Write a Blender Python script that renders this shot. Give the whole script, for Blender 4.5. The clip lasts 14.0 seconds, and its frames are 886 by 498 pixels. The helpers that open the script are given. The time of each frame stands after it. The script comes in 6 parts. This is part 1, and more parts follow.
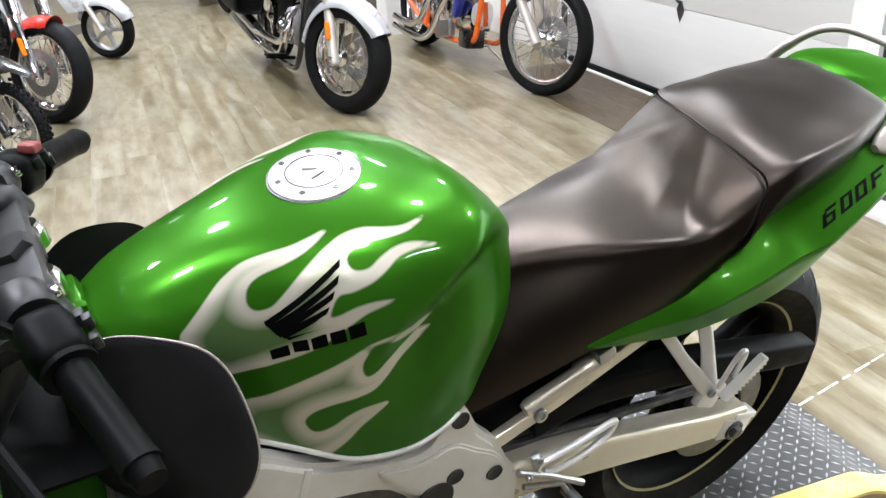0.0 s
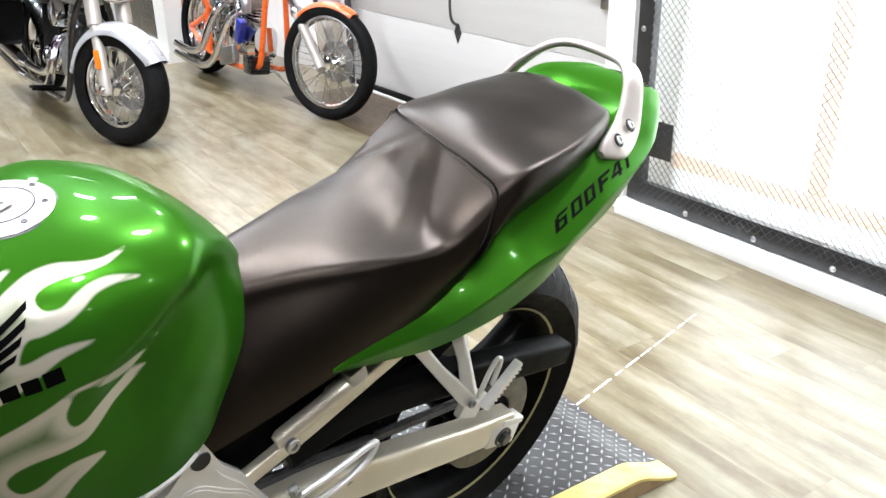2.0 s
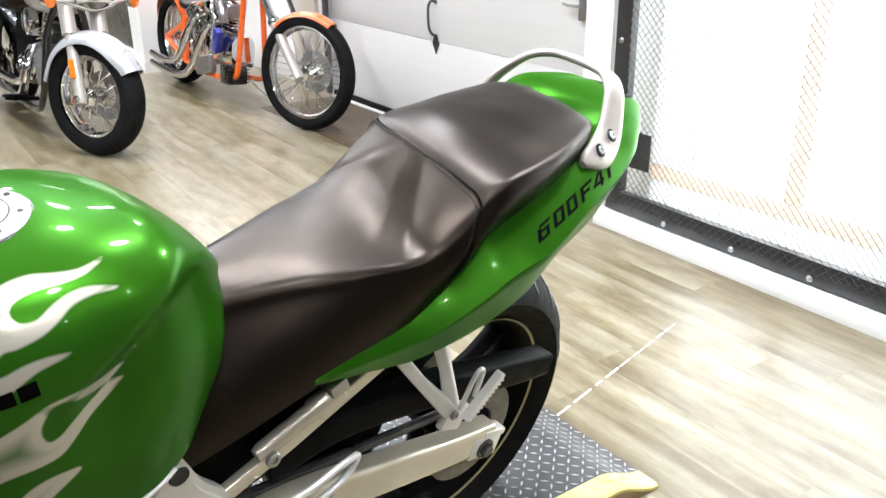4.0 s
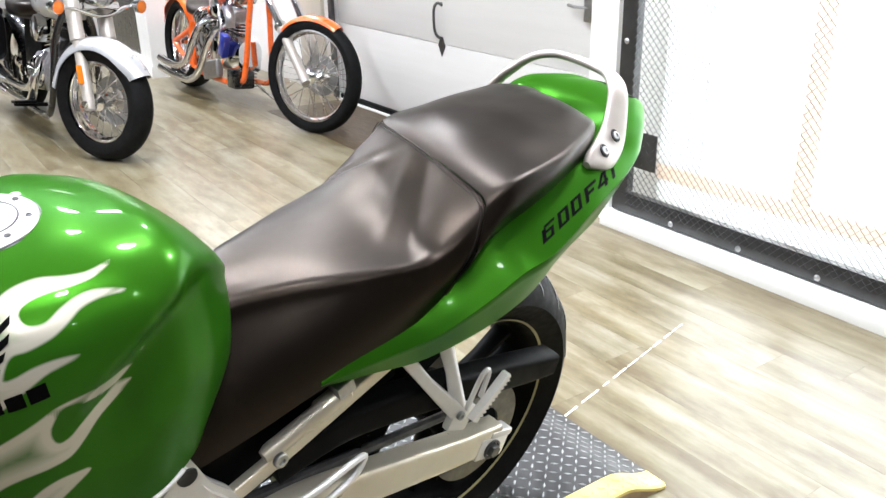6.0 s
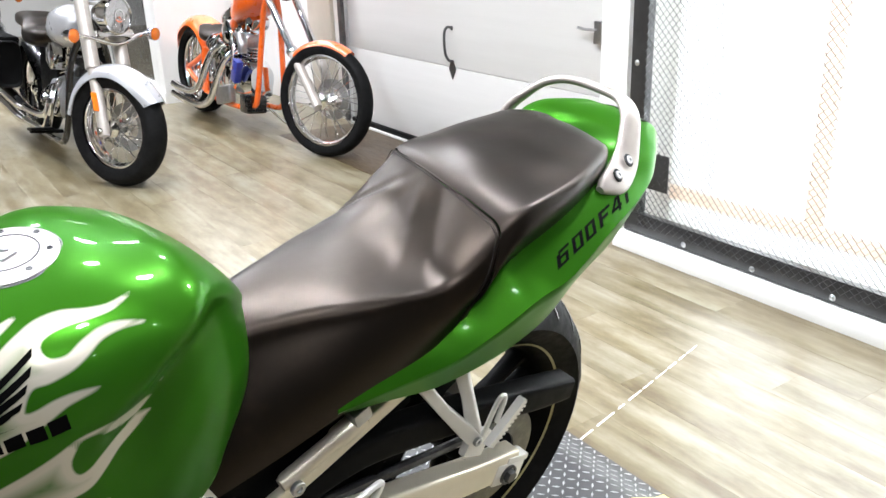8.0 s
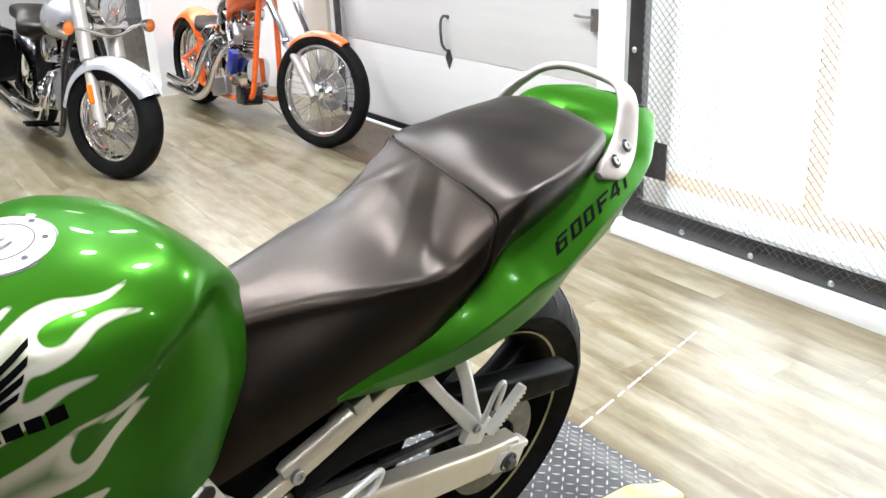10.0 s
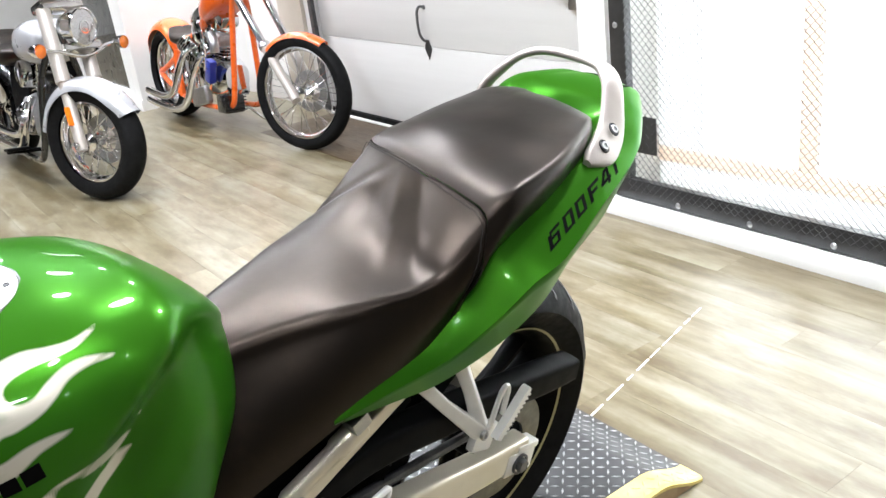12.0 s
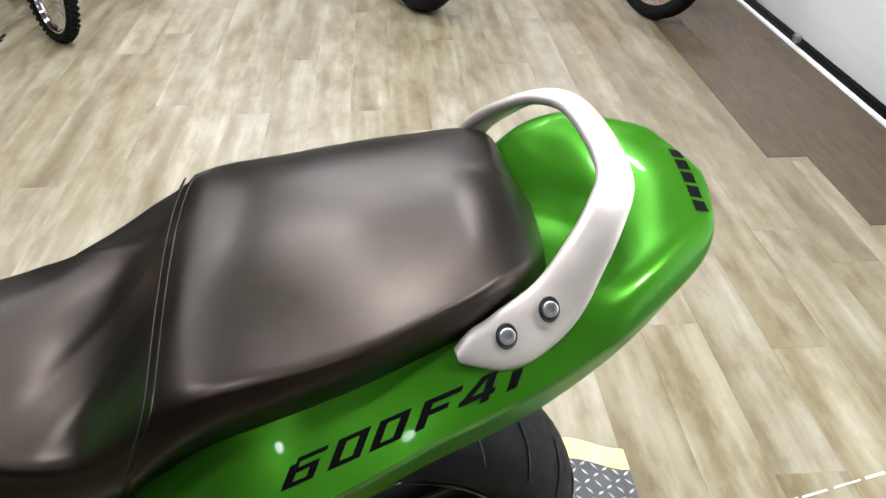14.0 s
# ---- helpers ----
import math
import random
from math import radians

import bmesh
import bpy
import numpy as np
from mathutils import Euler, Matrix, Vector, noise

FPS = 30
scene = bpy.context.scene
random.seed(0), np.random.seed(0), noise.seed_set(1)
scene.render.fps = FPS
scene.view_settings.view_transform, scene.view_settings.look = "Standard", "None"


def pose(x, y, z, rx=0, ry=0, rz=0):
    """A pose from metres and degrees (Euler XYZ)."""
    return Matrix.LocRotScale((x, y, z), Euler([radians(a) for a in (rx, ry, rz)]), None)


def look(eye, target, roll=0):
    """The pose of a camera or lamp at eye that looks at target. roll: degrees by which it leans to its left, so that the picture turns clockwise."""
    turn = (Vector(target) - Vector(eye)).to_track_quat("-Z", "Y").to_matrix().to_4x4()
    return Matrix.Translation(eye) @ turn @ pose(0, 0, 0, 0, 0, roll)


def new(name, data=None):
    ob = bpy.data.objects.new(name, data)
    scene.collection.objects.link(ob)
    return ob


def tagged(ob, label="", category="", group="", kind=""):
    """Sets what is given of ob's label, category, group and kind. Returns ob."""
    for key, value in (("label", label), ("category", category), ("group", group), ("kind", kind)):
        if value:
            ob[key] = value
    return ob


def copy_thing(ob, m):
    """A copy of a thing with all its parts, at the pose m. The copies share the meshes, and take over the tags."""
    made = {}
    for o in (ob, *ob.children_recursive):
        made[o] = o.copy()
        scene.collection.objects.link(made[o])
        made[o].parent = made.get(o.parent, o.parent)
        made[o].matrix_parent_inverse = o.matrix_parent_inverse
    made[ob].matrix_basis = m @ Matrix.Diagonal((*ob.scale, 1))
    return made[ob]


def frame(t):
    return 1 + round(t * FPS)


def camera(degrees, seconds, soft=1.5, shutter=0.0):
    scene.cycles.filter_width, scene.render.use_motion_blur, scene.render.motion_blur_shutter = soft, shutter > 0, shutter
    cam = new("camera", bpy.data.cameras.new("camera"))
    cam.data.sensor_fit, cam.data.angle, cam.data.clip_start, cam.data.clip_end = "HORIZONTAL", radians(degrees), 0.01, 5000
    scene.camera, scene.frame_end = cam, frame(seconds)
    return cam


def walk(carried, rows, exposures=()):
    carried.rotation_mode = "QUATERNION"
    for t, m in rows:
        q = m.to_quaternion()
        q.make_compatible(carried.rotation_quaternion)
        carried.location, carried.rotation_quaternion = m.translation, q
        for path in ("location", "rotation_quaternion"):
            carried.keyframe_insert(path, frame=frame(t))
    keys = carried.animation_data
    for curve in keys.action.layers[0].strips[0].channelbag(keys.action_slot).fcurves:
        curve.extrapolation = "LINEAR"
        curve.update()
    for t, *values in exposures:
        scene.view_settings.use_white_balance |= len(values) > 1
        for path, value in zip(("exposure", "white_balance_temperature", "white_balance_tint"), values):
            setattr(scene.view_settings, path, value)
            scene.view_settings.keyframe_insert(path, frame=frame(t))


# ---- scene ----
cam = camera(54.4, 14.0)
PATH = [
    (0, (0.097, 0.097, 1.307), (0.128, 1.917, 0.477), -2.4),
    (0.5, (0.165, 0.093, 1.317), (0.423, 1.918, 0.541), -2.7),
    (1, (0.187, 0.091, 1.309), (0.52, 1.9, 0.524), -2.3),
    (1.5, (0.2, 0.099, 1.303), (0.589, 1.904, 0.535), -3.4),
    (2, (0.204, 0.109, 1.287), (0.657, 1.89, 0.498), -1.1),
    (2.5, (0.202, 0.113, 1.286), (0.664, 1.896, 0.505), -1.7),
    (3, (0.201, 0.117, 1.284), (0.688, 1.893, 0.503), -0.8),
    (3.5, (0.199, 0.12, 1.283), (0.705, 1.894, 0.51), -0.5),
    (6, (0.202, 0.111, 1.284), (0.691, 1.895, 0.522), -1.2),
    (6.5, (0.199, 0.118, 1.288), (0.677, 1.905, 0.529), -1.7),
    (7, (0.197, 0.118, 1.288), (0.676, 1.911, 0.542), -2.1),
    (7.5, (0.196, 0.114, 1.293), (0.681, 1.908, 0.555), -1.9),
    (8, (0.197, 0.111, 1.294), (0.666, 1.918, 0.577), -2.0),
    (10.5, (0.198, 0.116, 1.286), (0.669, 1.913, 0.546), -2.8),
    (11, (0.203, 0.128, 1.284), (0.666, 1.929, 0.546), -4.1),
    (11.5, (0.189, 0.139, 1.277), (0.758, 1.912, 0.55), -3.5),
    (12, (0.227, 0.163, 1.288), (0.695, 1.952, 0.527), -7.4),
    (12.5, (0.345, 0.214, 1.323), (0.6, 1.998, 0.454), -3.0),
    (12.8, (0.397, 0.302, 1.306), (0.545, 2.072, 0.387), -3.7),
    (13, (0.452, 0.397, 1.284), (0.576, 2.143, 0.318), -3.5),
    (13.2, (0.519, 0.518, 1.29), (0.545, 2.283, 0.35), -1.5),
    (13.5, (0.644, 0.621, 1.318), (0.643, 2.361, 0.331), -2.6),
    (13.8, (0.815, 0.692, 1.345), (0.658, 2.429, 0.366), 1.0),
    (14, (0.895, 0.755, 1.358), (0.467, 2.377, 0.269), 0.1),
]
walk(cam, [(t, look(eye, target, roll)) for t, eye, target, roll in PATH], [(0, -.29), (1, -.15), (12.5, -.17), (13, -.27), (13.4, -.21), (14, -.38)])

# ---- world and lights ----
ROOM = pose(0, 0, 0, 0, 0, 18.75)                      # the building's axes: y along the garage wall
world = bpy.data.worlds.new("world")
scene.world = world
world.use_nodes = True
wn = world.node_tree
sky = wn.nodes.new("ShaderNodeTexSky")
sky.sky_type, sky.sun_disc, sky.sun_elevation, sky.sun_rotation = "NISHITA", False, radians(50), radians(60)
wn.links.new(sky.outputs[0], wn.nodes["Background"].inputs[0])
wn.nodes["Background"].inputs[1].default_value = 0.1
scene.view_settings.exposure = 0.0
CEIL = 3.0


def area_lamp(name, m, sx, sy, watts, colour):
    data = bpy.data.lights.new(name, "AREA")
    data.shape, data.size, data.size_y, data.energy, data.color = ("DISK" if sx == sy else "RECTANGLE"), sx, sy, watts, colour
    data.spread = radians(130) if sx == sy else radians(180)
    ob = new(name, data)
    ob.matrix_world = m
    return ob


# daylight through the glazed entrance behind the mesh gate
area_lamp("window_daylight", ROOM @ pose(3.035, 1.30, 1.1, 0, 90, 0), 2.1, 2.25, 70, (0.82, 0.93, 1.0))

# ---- materials ----
def mat(name, colour, rough=0.5, metal=0.0, coat=0.0, coat_rough=0.03, spec=0.5):
    m = bpy.data.materials.new(name)
    m.use_nodes = True
    b = m.node_tree.nodes["Principled BSDF"]
    b.inputs["Base Color"].default_value = (*colour, 1)
    b.inputs["Roughness"].default_value = rough
    b.inputs["Metallic"].default_value = metal
    b.inputs["Coat Weight"].default_value = coat
    b.inputs["Coat Roughness"].default_value = coat_rough
    b.inputs["Specular IOR Level"].default_value = spec
    return m


def node(m, kind, **values):
    n = m.node_tree.nodes.new(kind)
    for key, value in values.items():
        n.inputs[key.replace("_", " ")].default_value = value
    return n


def link(m, a, out, b, inp):
    m.node_tree.links.new(a.outputs[out], b.inputs[inp])


def bsdf(m):
    return m.node_tree.nodes["Principled BSDF"]


def coords(m, scale=(1, 1, 1), kind="Object"):
    tc = m.node_tree.nodes.new("ShaderNodeTexCoord")
    mp = m.node_tree.nodes.new("ShaderNodeMapping")
    mp.inputs["Scale"].default_value = scale
    link(m, tc, kind, mp, "Vector")
    return mp


def noise_tex(m, scale, detail=4, rough=0.55, stretch=(1, 1, 1)):
    n = node(m, "ShaderNodeTexNoise", Scale=scale, Detail=detail, Roughness=rough)
    link(m, coords(m, stretch), "Vector", n, "Vector")
    return n


def ramp(m, src, stops, out="Fac"):
    r = m.node_tree.nodes.new("ShaderNodeValToRGB")
    el = r.color_ramp.elements
    while len(el) < len(stops):
        el.new(0.5)
    for e, (p, c) in zip(el, stops):
        e.position, e.color = p, (*c, 1) if len(c) == 3 else c
    link(m, src, out, r, "Fac")
    return r


def bump(m, src, strength, distance, out="Fac", after=None):
    b = node(m, "ShaderNodeBump", Strength=strength, Distance=distance)
    link(m, src, out, b, "Height")
    if after:
        link(m, after, "Normal", b, "Normal")
    link(m, b, "Normal", bsdf(m), "Normal")
    return b


def grey(v):
    return (v, v, v)


def worn(m, colour_a, colour_b, scale, rough_a, rough_b, bump_scale=0, bump_d=0.0005, strength=0.3, stretch=(1, 1, 1)):
    """Colour and gloss that wander between two values at a coarse and a fine scale, with a fine relief."""
    n = noise_tex(m, scale, 6, 0.65, stretch)
    link(m, ramp(m, n, ((0.3, colour_a), (0.7, colour_b))), "Color", bsdf(m), "Base Color")
    n2 = noise_tex(m, scale * 3.1, 5, 0.6, stretch)
    link(m, ramp(m, n2, ((0.3, grey(rough_a)), (0.7, grey(rough_b)))), "Color", bsdf(m), "Roughness")
    if bump_scale:
        bump(m, noise_tex(m, bump_scale, 3, 0.5, stretch), strength, bump_d)
    return m


def candy(name):
    m = mat(name, (0.03, 0.2, 0.008), 0.30, 0.36, 0.20, 0.012, 0.06)
    n = noise_tex(m, 2.4, 3)
    tone = ramp(m, n, ((0.3, (0.020, 0.098, 0.005)), (0.7, (0.027, 0.118, 0.007))))
    bsdf(m).inputs["Specular Tint"].default_value = (0.40, 0.75, 0.30, 1)
    link(m, tone, "Color", bsdf(m), "Base Color")
    bump(m, noise_tex(m, 900, 2), 0.05, 0.0003)
    return m, tone


GREEN = candy("candy_green_paint")[0]
bsdf(GREEN).inputs["Coat Weight"].default_value = 0.05
# the tank: the same paint with cream flames, crisp at their rims and misting out inside
FLAMED, tone = candy("flamed_green_paint")
fl = FLAMED.node_tree.nodes.new("ShaderNodeAttribute")
fl.attribute_name = "paint_depth"


wide = FLAMED.node_tree.nodes.new("ShaderNodeMath")
wide.operation = "MULTIPLY_ADD"
wide.inputs[1].default_value, wide.inputs[2].default_value = 20.0, 0.5
link(FLAMED, fl, "Fac", wide, 0)
both = ramp(FLAMED, wide, ((0.47, grey(0)), (0.52, grey(1)), (0.64, grey(1)), (1.0, grey(0.12))), 0)
blend = FLAMED.node_tree.nodes.new("ShaderNodeMix")
blend.data_type = "RGBA"
FLAMED.node_tree.links.new(both.outputs[0], blend.inputs[0])
FLAMED.node_tree.links.new(tone.outputs[0], blend.inputs[6])
blend.inputs[7].default_value = (0.52, 0.48, 0.39, 1)
FLAMED.node_tree.links.new(blend.outputs[2], bsdf(FLAMED).inputs["Base Color"])

# seat vinyl: near black, rubbed brown in patches, with a fine hide grain
LEATHER = mat("seat_vinyl", (0.012, 0.010, 0.009), 0.30, spec=0.33)
bsdf(LEATHER).inputs["Specular Tint"].default_value = (1.0, 0.80, 0.64, 1)
rub = noise_tex(LEATHER, 11, 4, 0.6)
link(LEATHER, ramp(LEATHER, rub, ((0.30, (0.0016, 0.0013, 0.0011)), (0.50, (0.0026, 0.0019, 0.0014)), (0.74, (0.0125, 0.0084, 0.0055)))), "Color", bsdf(LEATHER), "Base Color")
scuff = noise_tex(LEATHER, 15, 2, 0.5, (1.0, 0.6, 1.0))
link(LEATHER, ramp(LEATHER, scuff, ((0.25, grey(0.30)), (0.52, grey(0.345)), (0.78, grey(0.41)))), "Color", bsdf(LEATHER), "Roughness")
vor = node(LEATHER, "ShaderNodeTexVoronoi", Scale=420.0)
link(LEATHER, coords(LEATHER), "Vector", vor, "Vector")
b1 = bump(LEATHER, vor, 0.06, 0.0003, "Distance")
b2 = bump(LEATHER, noise_tex(LEATHER, 60, 2, 0.5), 0.12, 0.0010, "Fac", b1)
bump(LEATHER, noise_tex(LEATHER, 13, 2), 0.15, 0.0040, "Fac", b2)
THREAD = mat("grey_stitching", (0.022, 0.019, 0.017), 0.7, spec=0.2)


SILVER = worn(mat("cast_silver", grey(0.6), 0.36, 0.3), (0.66, 0.64, 0.60), (0.76, 0.74, 0.70), 14, 0.32, 0.44, 500, 0.0002)
ALLOY = worn(mat("swingarm_alloy", grey(0.6), 0.3, 0.55), (0.64, 0.57, 0.44), (0.74, 0.68, 0.55), 6, 0.26, 0.38, 400, 0.0001, 0.15)
RAILPAINT = worn(mat("satin_rail_silver", (0.5, 0.46, 0.42), 0.4, 0.35), (0.36, 0.318, 0.28), (0.42, 0.376, 0.335), 14, 0.34, 0.46, 500, 0.0002)
CHROME = worn(mat("chrome", grey(0.8), 0.06, 1.0), (0.78, 0.78, 0.79), (0.85, 0.85, 0.85), 12, 0.03, 0.10)
SPARPAINT = worn(mat("satin_frame_alloy", grey(0.5), 0.42, 0.45), (0.60, 0.575, 0.53), (0.70, 0.675, 0.63), 9, 0.36, 0.50, 350, 0.0003, 0.25)
BRUSHED = worn(mat("brushed_cap_alloy", grey(0.5), 0.38, 0.8), (0.50, 0.46, 0.45), (0.62, 0.57, 0.56), 40, 0.32, 0.44, 500, 0.0002, 0.2, (1, 8, 1))
STEEL = worn(mat("bare_steel", grey(0.45), 0.35, 1.0), grey(0.38), grey(0.52), 30, 0.28, 0.45)
DARKSTEEL = worn(mat("dark_steel", grey(0.12), 0.4, 0.9), grey(0.08), grey(0.16), 30, 0.35, 0.5)
BLACK = worn(mat("black_plastic", grey(0.004), 0.48, spec=0.05), grey(0.0015), grey(0.004), 12, 0.40, 0.54, 700, 0.0002)
MATTE = worn(mat("matte_black_panel", grey(0.02), 0.5, spec=0.12), (0.008, 0.008, 0.0085), (0.014, 0.014, 0.015), 6, 0.42, 0.55, 600, 0.0003)
GLOSSBLACK = mat("gloss_black", grey(0.008), 0.25, 0.0, 0.8)
worn(GLOSSBLACK, grey(0.003), grey(0.006), 5, 0.2, 0.3)
RUBBER = worn(mat("tyre_rubber", grey(0.01), 0.62, spec=0.08), grey(0.004), grey(0.009), 20, 0.5, 0.7, 250, 0.0004)
DECAL = mat("black_decal", grey(0.002), 0.6, 0.0, 0.0, spec=0.03)
YELLOW = worn(mat("yellow_edge_paint", (0.62, 0.44, 0.05), 0.5), (0.62, 0.46, 0.11), (0.76, 0.62, 0.24), 12, 0.4, 0.6, 200, 0.0004)
FORKPAINT = worn(mat("champagne_fork_paint", (0.5, 0.45, 0.4), 0.35, 0.3), (0.32, 0.29, 0.255), (0.40, 0.365, 0.325), 10, 0.3, 0.42)
PLATE = worn(mat("black_tread_plate", grey(0.05), 0.4, 0.0), grey(0.03), grey(0.06), 7, 0.32, 0.45, 300, 0.0003)
LUG = worn(mat("tread_lug", grey(0.4), 0.36, 0.4), grey(0.26), grey(0.42), 30, 0.3, 0.45)
PLYWOOD = worn(mat("raw_plywood_edge", (0.3, 0.2, 0.1), 0.7), (0.22, 0.14, 0.07), (0.36, 0.25, 0.13), 20, 0.6, 0.8)
WALL = worn(mat("white_wall_paint", grey(0.8), 0.6), (0.74, 0.73, 0.70), (0.82, 0.81, 0.79), 1.3, 0.5, 0.65, 180, 0.0006, 0.2)
TRIM = worn(mat("white_trim_paint", grey(0.8), 0.4), (0.74, 0.73, 0.70), (0.82, 0.81, 0.78), 3, 0.32, 0.45, 90, 0.0004, 0.2)
DOOR = worn(mat("garage_door_steel", grey(0.7), 0.42), (0.58, 0.565, 0.54), (0.65, 0.635, 0.61), 1.6, 0.34, 0.5, 60, 0.0008, 0.35, (1, 0.15, 3))
CEILING = worn(mat("unseen_ceiling_dark", grey(0.08), 0.8), grey(0.07), grey(0.10), 2, 0.7, 0.85, 120, 0.0015, 0.4)
REARWALL = worn(mat("unseen_wall_grey", grey(0.25), 0.6), (0.27, 0.27, 0.268), (0.33, 0.328, 0.32), 1.3, 0.5, 0.65, 180, 0.0006, 0.2)
DARKCAST = worn(mat("dark_cast_alloy", grey(0.05), 0.42, 0.3), grey(0.010), grey(0.022), 18, 0.36, 0.5, 500, 0.0002)
FRAMEBLACK = worn(mat("black_gate_frame", grey(0.02), 0.4), grey(0.014), grey(0.035), 14, 0.3, 0.5, 300, 0.0003)
def backlit(name, colour, share):
    """A door part made translucent, so the daylight lamp behind makes it glow as if overexposed."""
    m = mat(name, colour, 0.5)
    nt = m.node_tree
    tr = nt.nodes.new("ShaderNodeBsdfTranslucent")
    n = noise_tex(m, 5, 4)
    tone_n = ramp(m, n, ((0.3, tuple(c * .94 for c in colour)), (0.7, colour)))
    link(m, tone_n, "Color", tr, "Color")
    link(m, tone_n, "Color", bsdf(m), "Base Color")
    mix = nt.nodes.new("ShaderNodeMixShader")
    mix.inputs[0].default_value = share
    nt.links.new(bsdf(m).outputs[0], mix.inputs[1])
    nt.links.new(tr.outputs[0], mix.inputs[2])
    nt.links.new(mix.outputs[0], nt.nodes["Material Output"].inputs["Surface"])
    return m


# white door frame let glow and timber paled, to imitate overexposed glare
PANEL = backlit("white_frame_glow", (0.84, 0.84, 0.83), 0.66)
GLARETIMBER = backlit("glare_pale_timber", (0.90, 0.79, 0.70), 0.52)
ORANGE = mat("orange_paint", (0.75, 0.11, 0.008), 0.3, 0.0, 1.0)
worn(ORANGE, (0.68, 0.095, 0.006), (0.80, 0.13, 0.012), 5, 0.25, 0.35)
PEARL = mat("pearl_white_paint", grey(0.7), 0.3, 0.1, 1.0)
worn(PEARL, (0.33, 0.33, 0.335), (0.42, 0.42, 0.425), 4, 0.25, 0.35)
bsdf(PEARL).inputs["Metallic"].default_value = 0.3
RED = mat("red_paint", (0.5, 0.02, 0.012), 0.3, 0.0, 1.0)
worn(RED, (0.42, 0.016, 0.01), (0.55, 0.03, 0.015), 5, 0.25, 0.35)
DULLRED = worn(mat("dull_red_plastic", (0.2, 0.03, 0.03), 0.5), (0.15, 0.022, 0.022), (0.22, 0.04, 0.038), 60, 0.45, 0.6)
BLUE = mat("blue_paint", (0.01, 0.02, 0.22), 0.3, 0.0, 1.0)
worn(BLUE, (0.008, 0.015, 0.16), (0.012, 0.028, 0.25), 5, 0.25, 0.35)
AMBER = mat("amber_lens", (0.75, 0.16, 0.01), 0.15, 0.0, 0.6)
worn(AMBER, (0.7, 0.14, 0.01), (0.8, 0.2, 0.015), 40, 0.1, 0.2)
LAMPGLASS = worn(mat("lamp_reflector_glass", grey(0.6), 0.12, 0.85, 1.0), grey(0.5), grey(0.75), 60, 0.08, 0.25)
GLASS = mat("clear_glass", grey(0.95), 0.01)
bsdf(GLASS).inputs["Transmission Weight"].default_value = 1.0
bsdf(GLASS).inputs["IOR"].default_value = 1.1
SCREEN = mat("tinted_windscreen", grey(0.05), 0.03)
bsdf(SCREEN).inputs["Transmission Weight"].default_value = 0.85
bsdf(SCREEN).inputs["IOR"].default_value = 1.15
OUTSIDE = mat("daylight_outside", grey(0.8), 1.0)
bsdf(OUTSIDE).inputs["Emission Color"].default_value = (1.0, 0.985, 0.96, 1)
bsdf(OUTSIDE).inputs["Emission Strength"].default_value = 3.0
TUBE = mat("lit_tube", grey(0.9), 0.5)
bsdf(TUBE).inputs["Emission Color"].default_value = (1.0, 0.95, 0.86, 1)
bsdf(TUBE).inputs["Emission Strength"].default_value = 12.0

# vinyl floor planks: each board has its own tone, long grain and cloudy whitewash
PLANK = mat("vinyl_plank", (0.4, 0.32, 0.22), 0.36)
info = PLANK.node_tree.nodes.new("ShaderNodeObjectInfo")
geo = PLANK.node_tree.nodes.new("ShaderNodeNewGeometry")
rnd = node(PLANK, "ShaderNodeMath")
link(PLANK, info, "Random", rnd, 0)
link(PLANK, geo, "Random Per Island", rnd, 1)
fr = PLANK.node_tree.nodes.new("ShaderNodeMath")
fr.operation = "FRACT"
link(PLANK, rnd, 0, fr, 0)
shift = node(PLANK, "ShaderNodeVectorMath")
shift.operation = "MULTIPLY_ADD"
shift.inputs[1].default_value = (17, 0.8, 9)
gc = PLANK.node_tree.nodes.new("ShaderNodeTexCoord")
off = PLANK.node_tree.nodes.new("ShaderNodeCombineXYZ")
big = node(PLANK, "ShaderNodeMath", )
big.operation = "MULTIPLY"
big.inputs[1].default_value = 40.0
link(PLANK, fr, 0, big, 0)
link(PLANK, big, 0, off, 0)
link(PLANK, big, 0, off, 1)
link(PLANK, gc, "Object", shift, 0)
link(PLANK, off, 0, shift, 2)
grain = node(PLANK, "ShaderNodeTexNoise", Scale=1.0, Detail=4.0, Roughness=0.55)
link(PLANK, shift, 0, grain, "Vector")
shift2 = node(PLANK, "ShaderNodeVectorMath")
shift2.operation = "MULTIPLY_ADD"
shift2.inputs[1].default_value = (90, 1.6, 9)
link(PLANK, gc, "Object", shift2, 0)
link(PLANK, off, 0, shift2, 2)
fine = node(PLANK, "ShaderNodeTexNoise", Scale=1.0, Detail=5.0, Roughness=0.6)
link(PLANK, shift2, 0, fine, "Vector")
tone = ramp(PLANK, grain, ((0.30, (0.135, 0.111, 0.064)), (0.45, (0.163, 0.142, 0.092)), (0.55, (0.197, 0.180, 0.130)), (0.72, (0.247, 0.235, 0.187))))
tint = ramp(PLANK, fr, ((0.0, (0.84, 0.81, 0.74)), (0.35, (1.0, 0.98, 0.94)), (0.7, (0.93, 0.93, 0.93)), (1.0, (1.06, 1.04, 1.0))), 0)
mul = PLANK.node_tree.nodes.new("ShaderNodeMix")
mul.data_type, mul.blend_type = "RGBA", "MULTIPLY"
mul.inputs[0].default_value = 1.0
PLANK.node_tree.links.new(tone.outputs[0], mul.inputs[6])
PLANK.node_tree.links.new(tint.outputs[0], mul.inputs[7])
mul2 = PLANK.node_tree.nodes.new("ShaderNodeMix")
mul2.data_type, mul2.blend_type = "RGBA", "MULTIPLY"
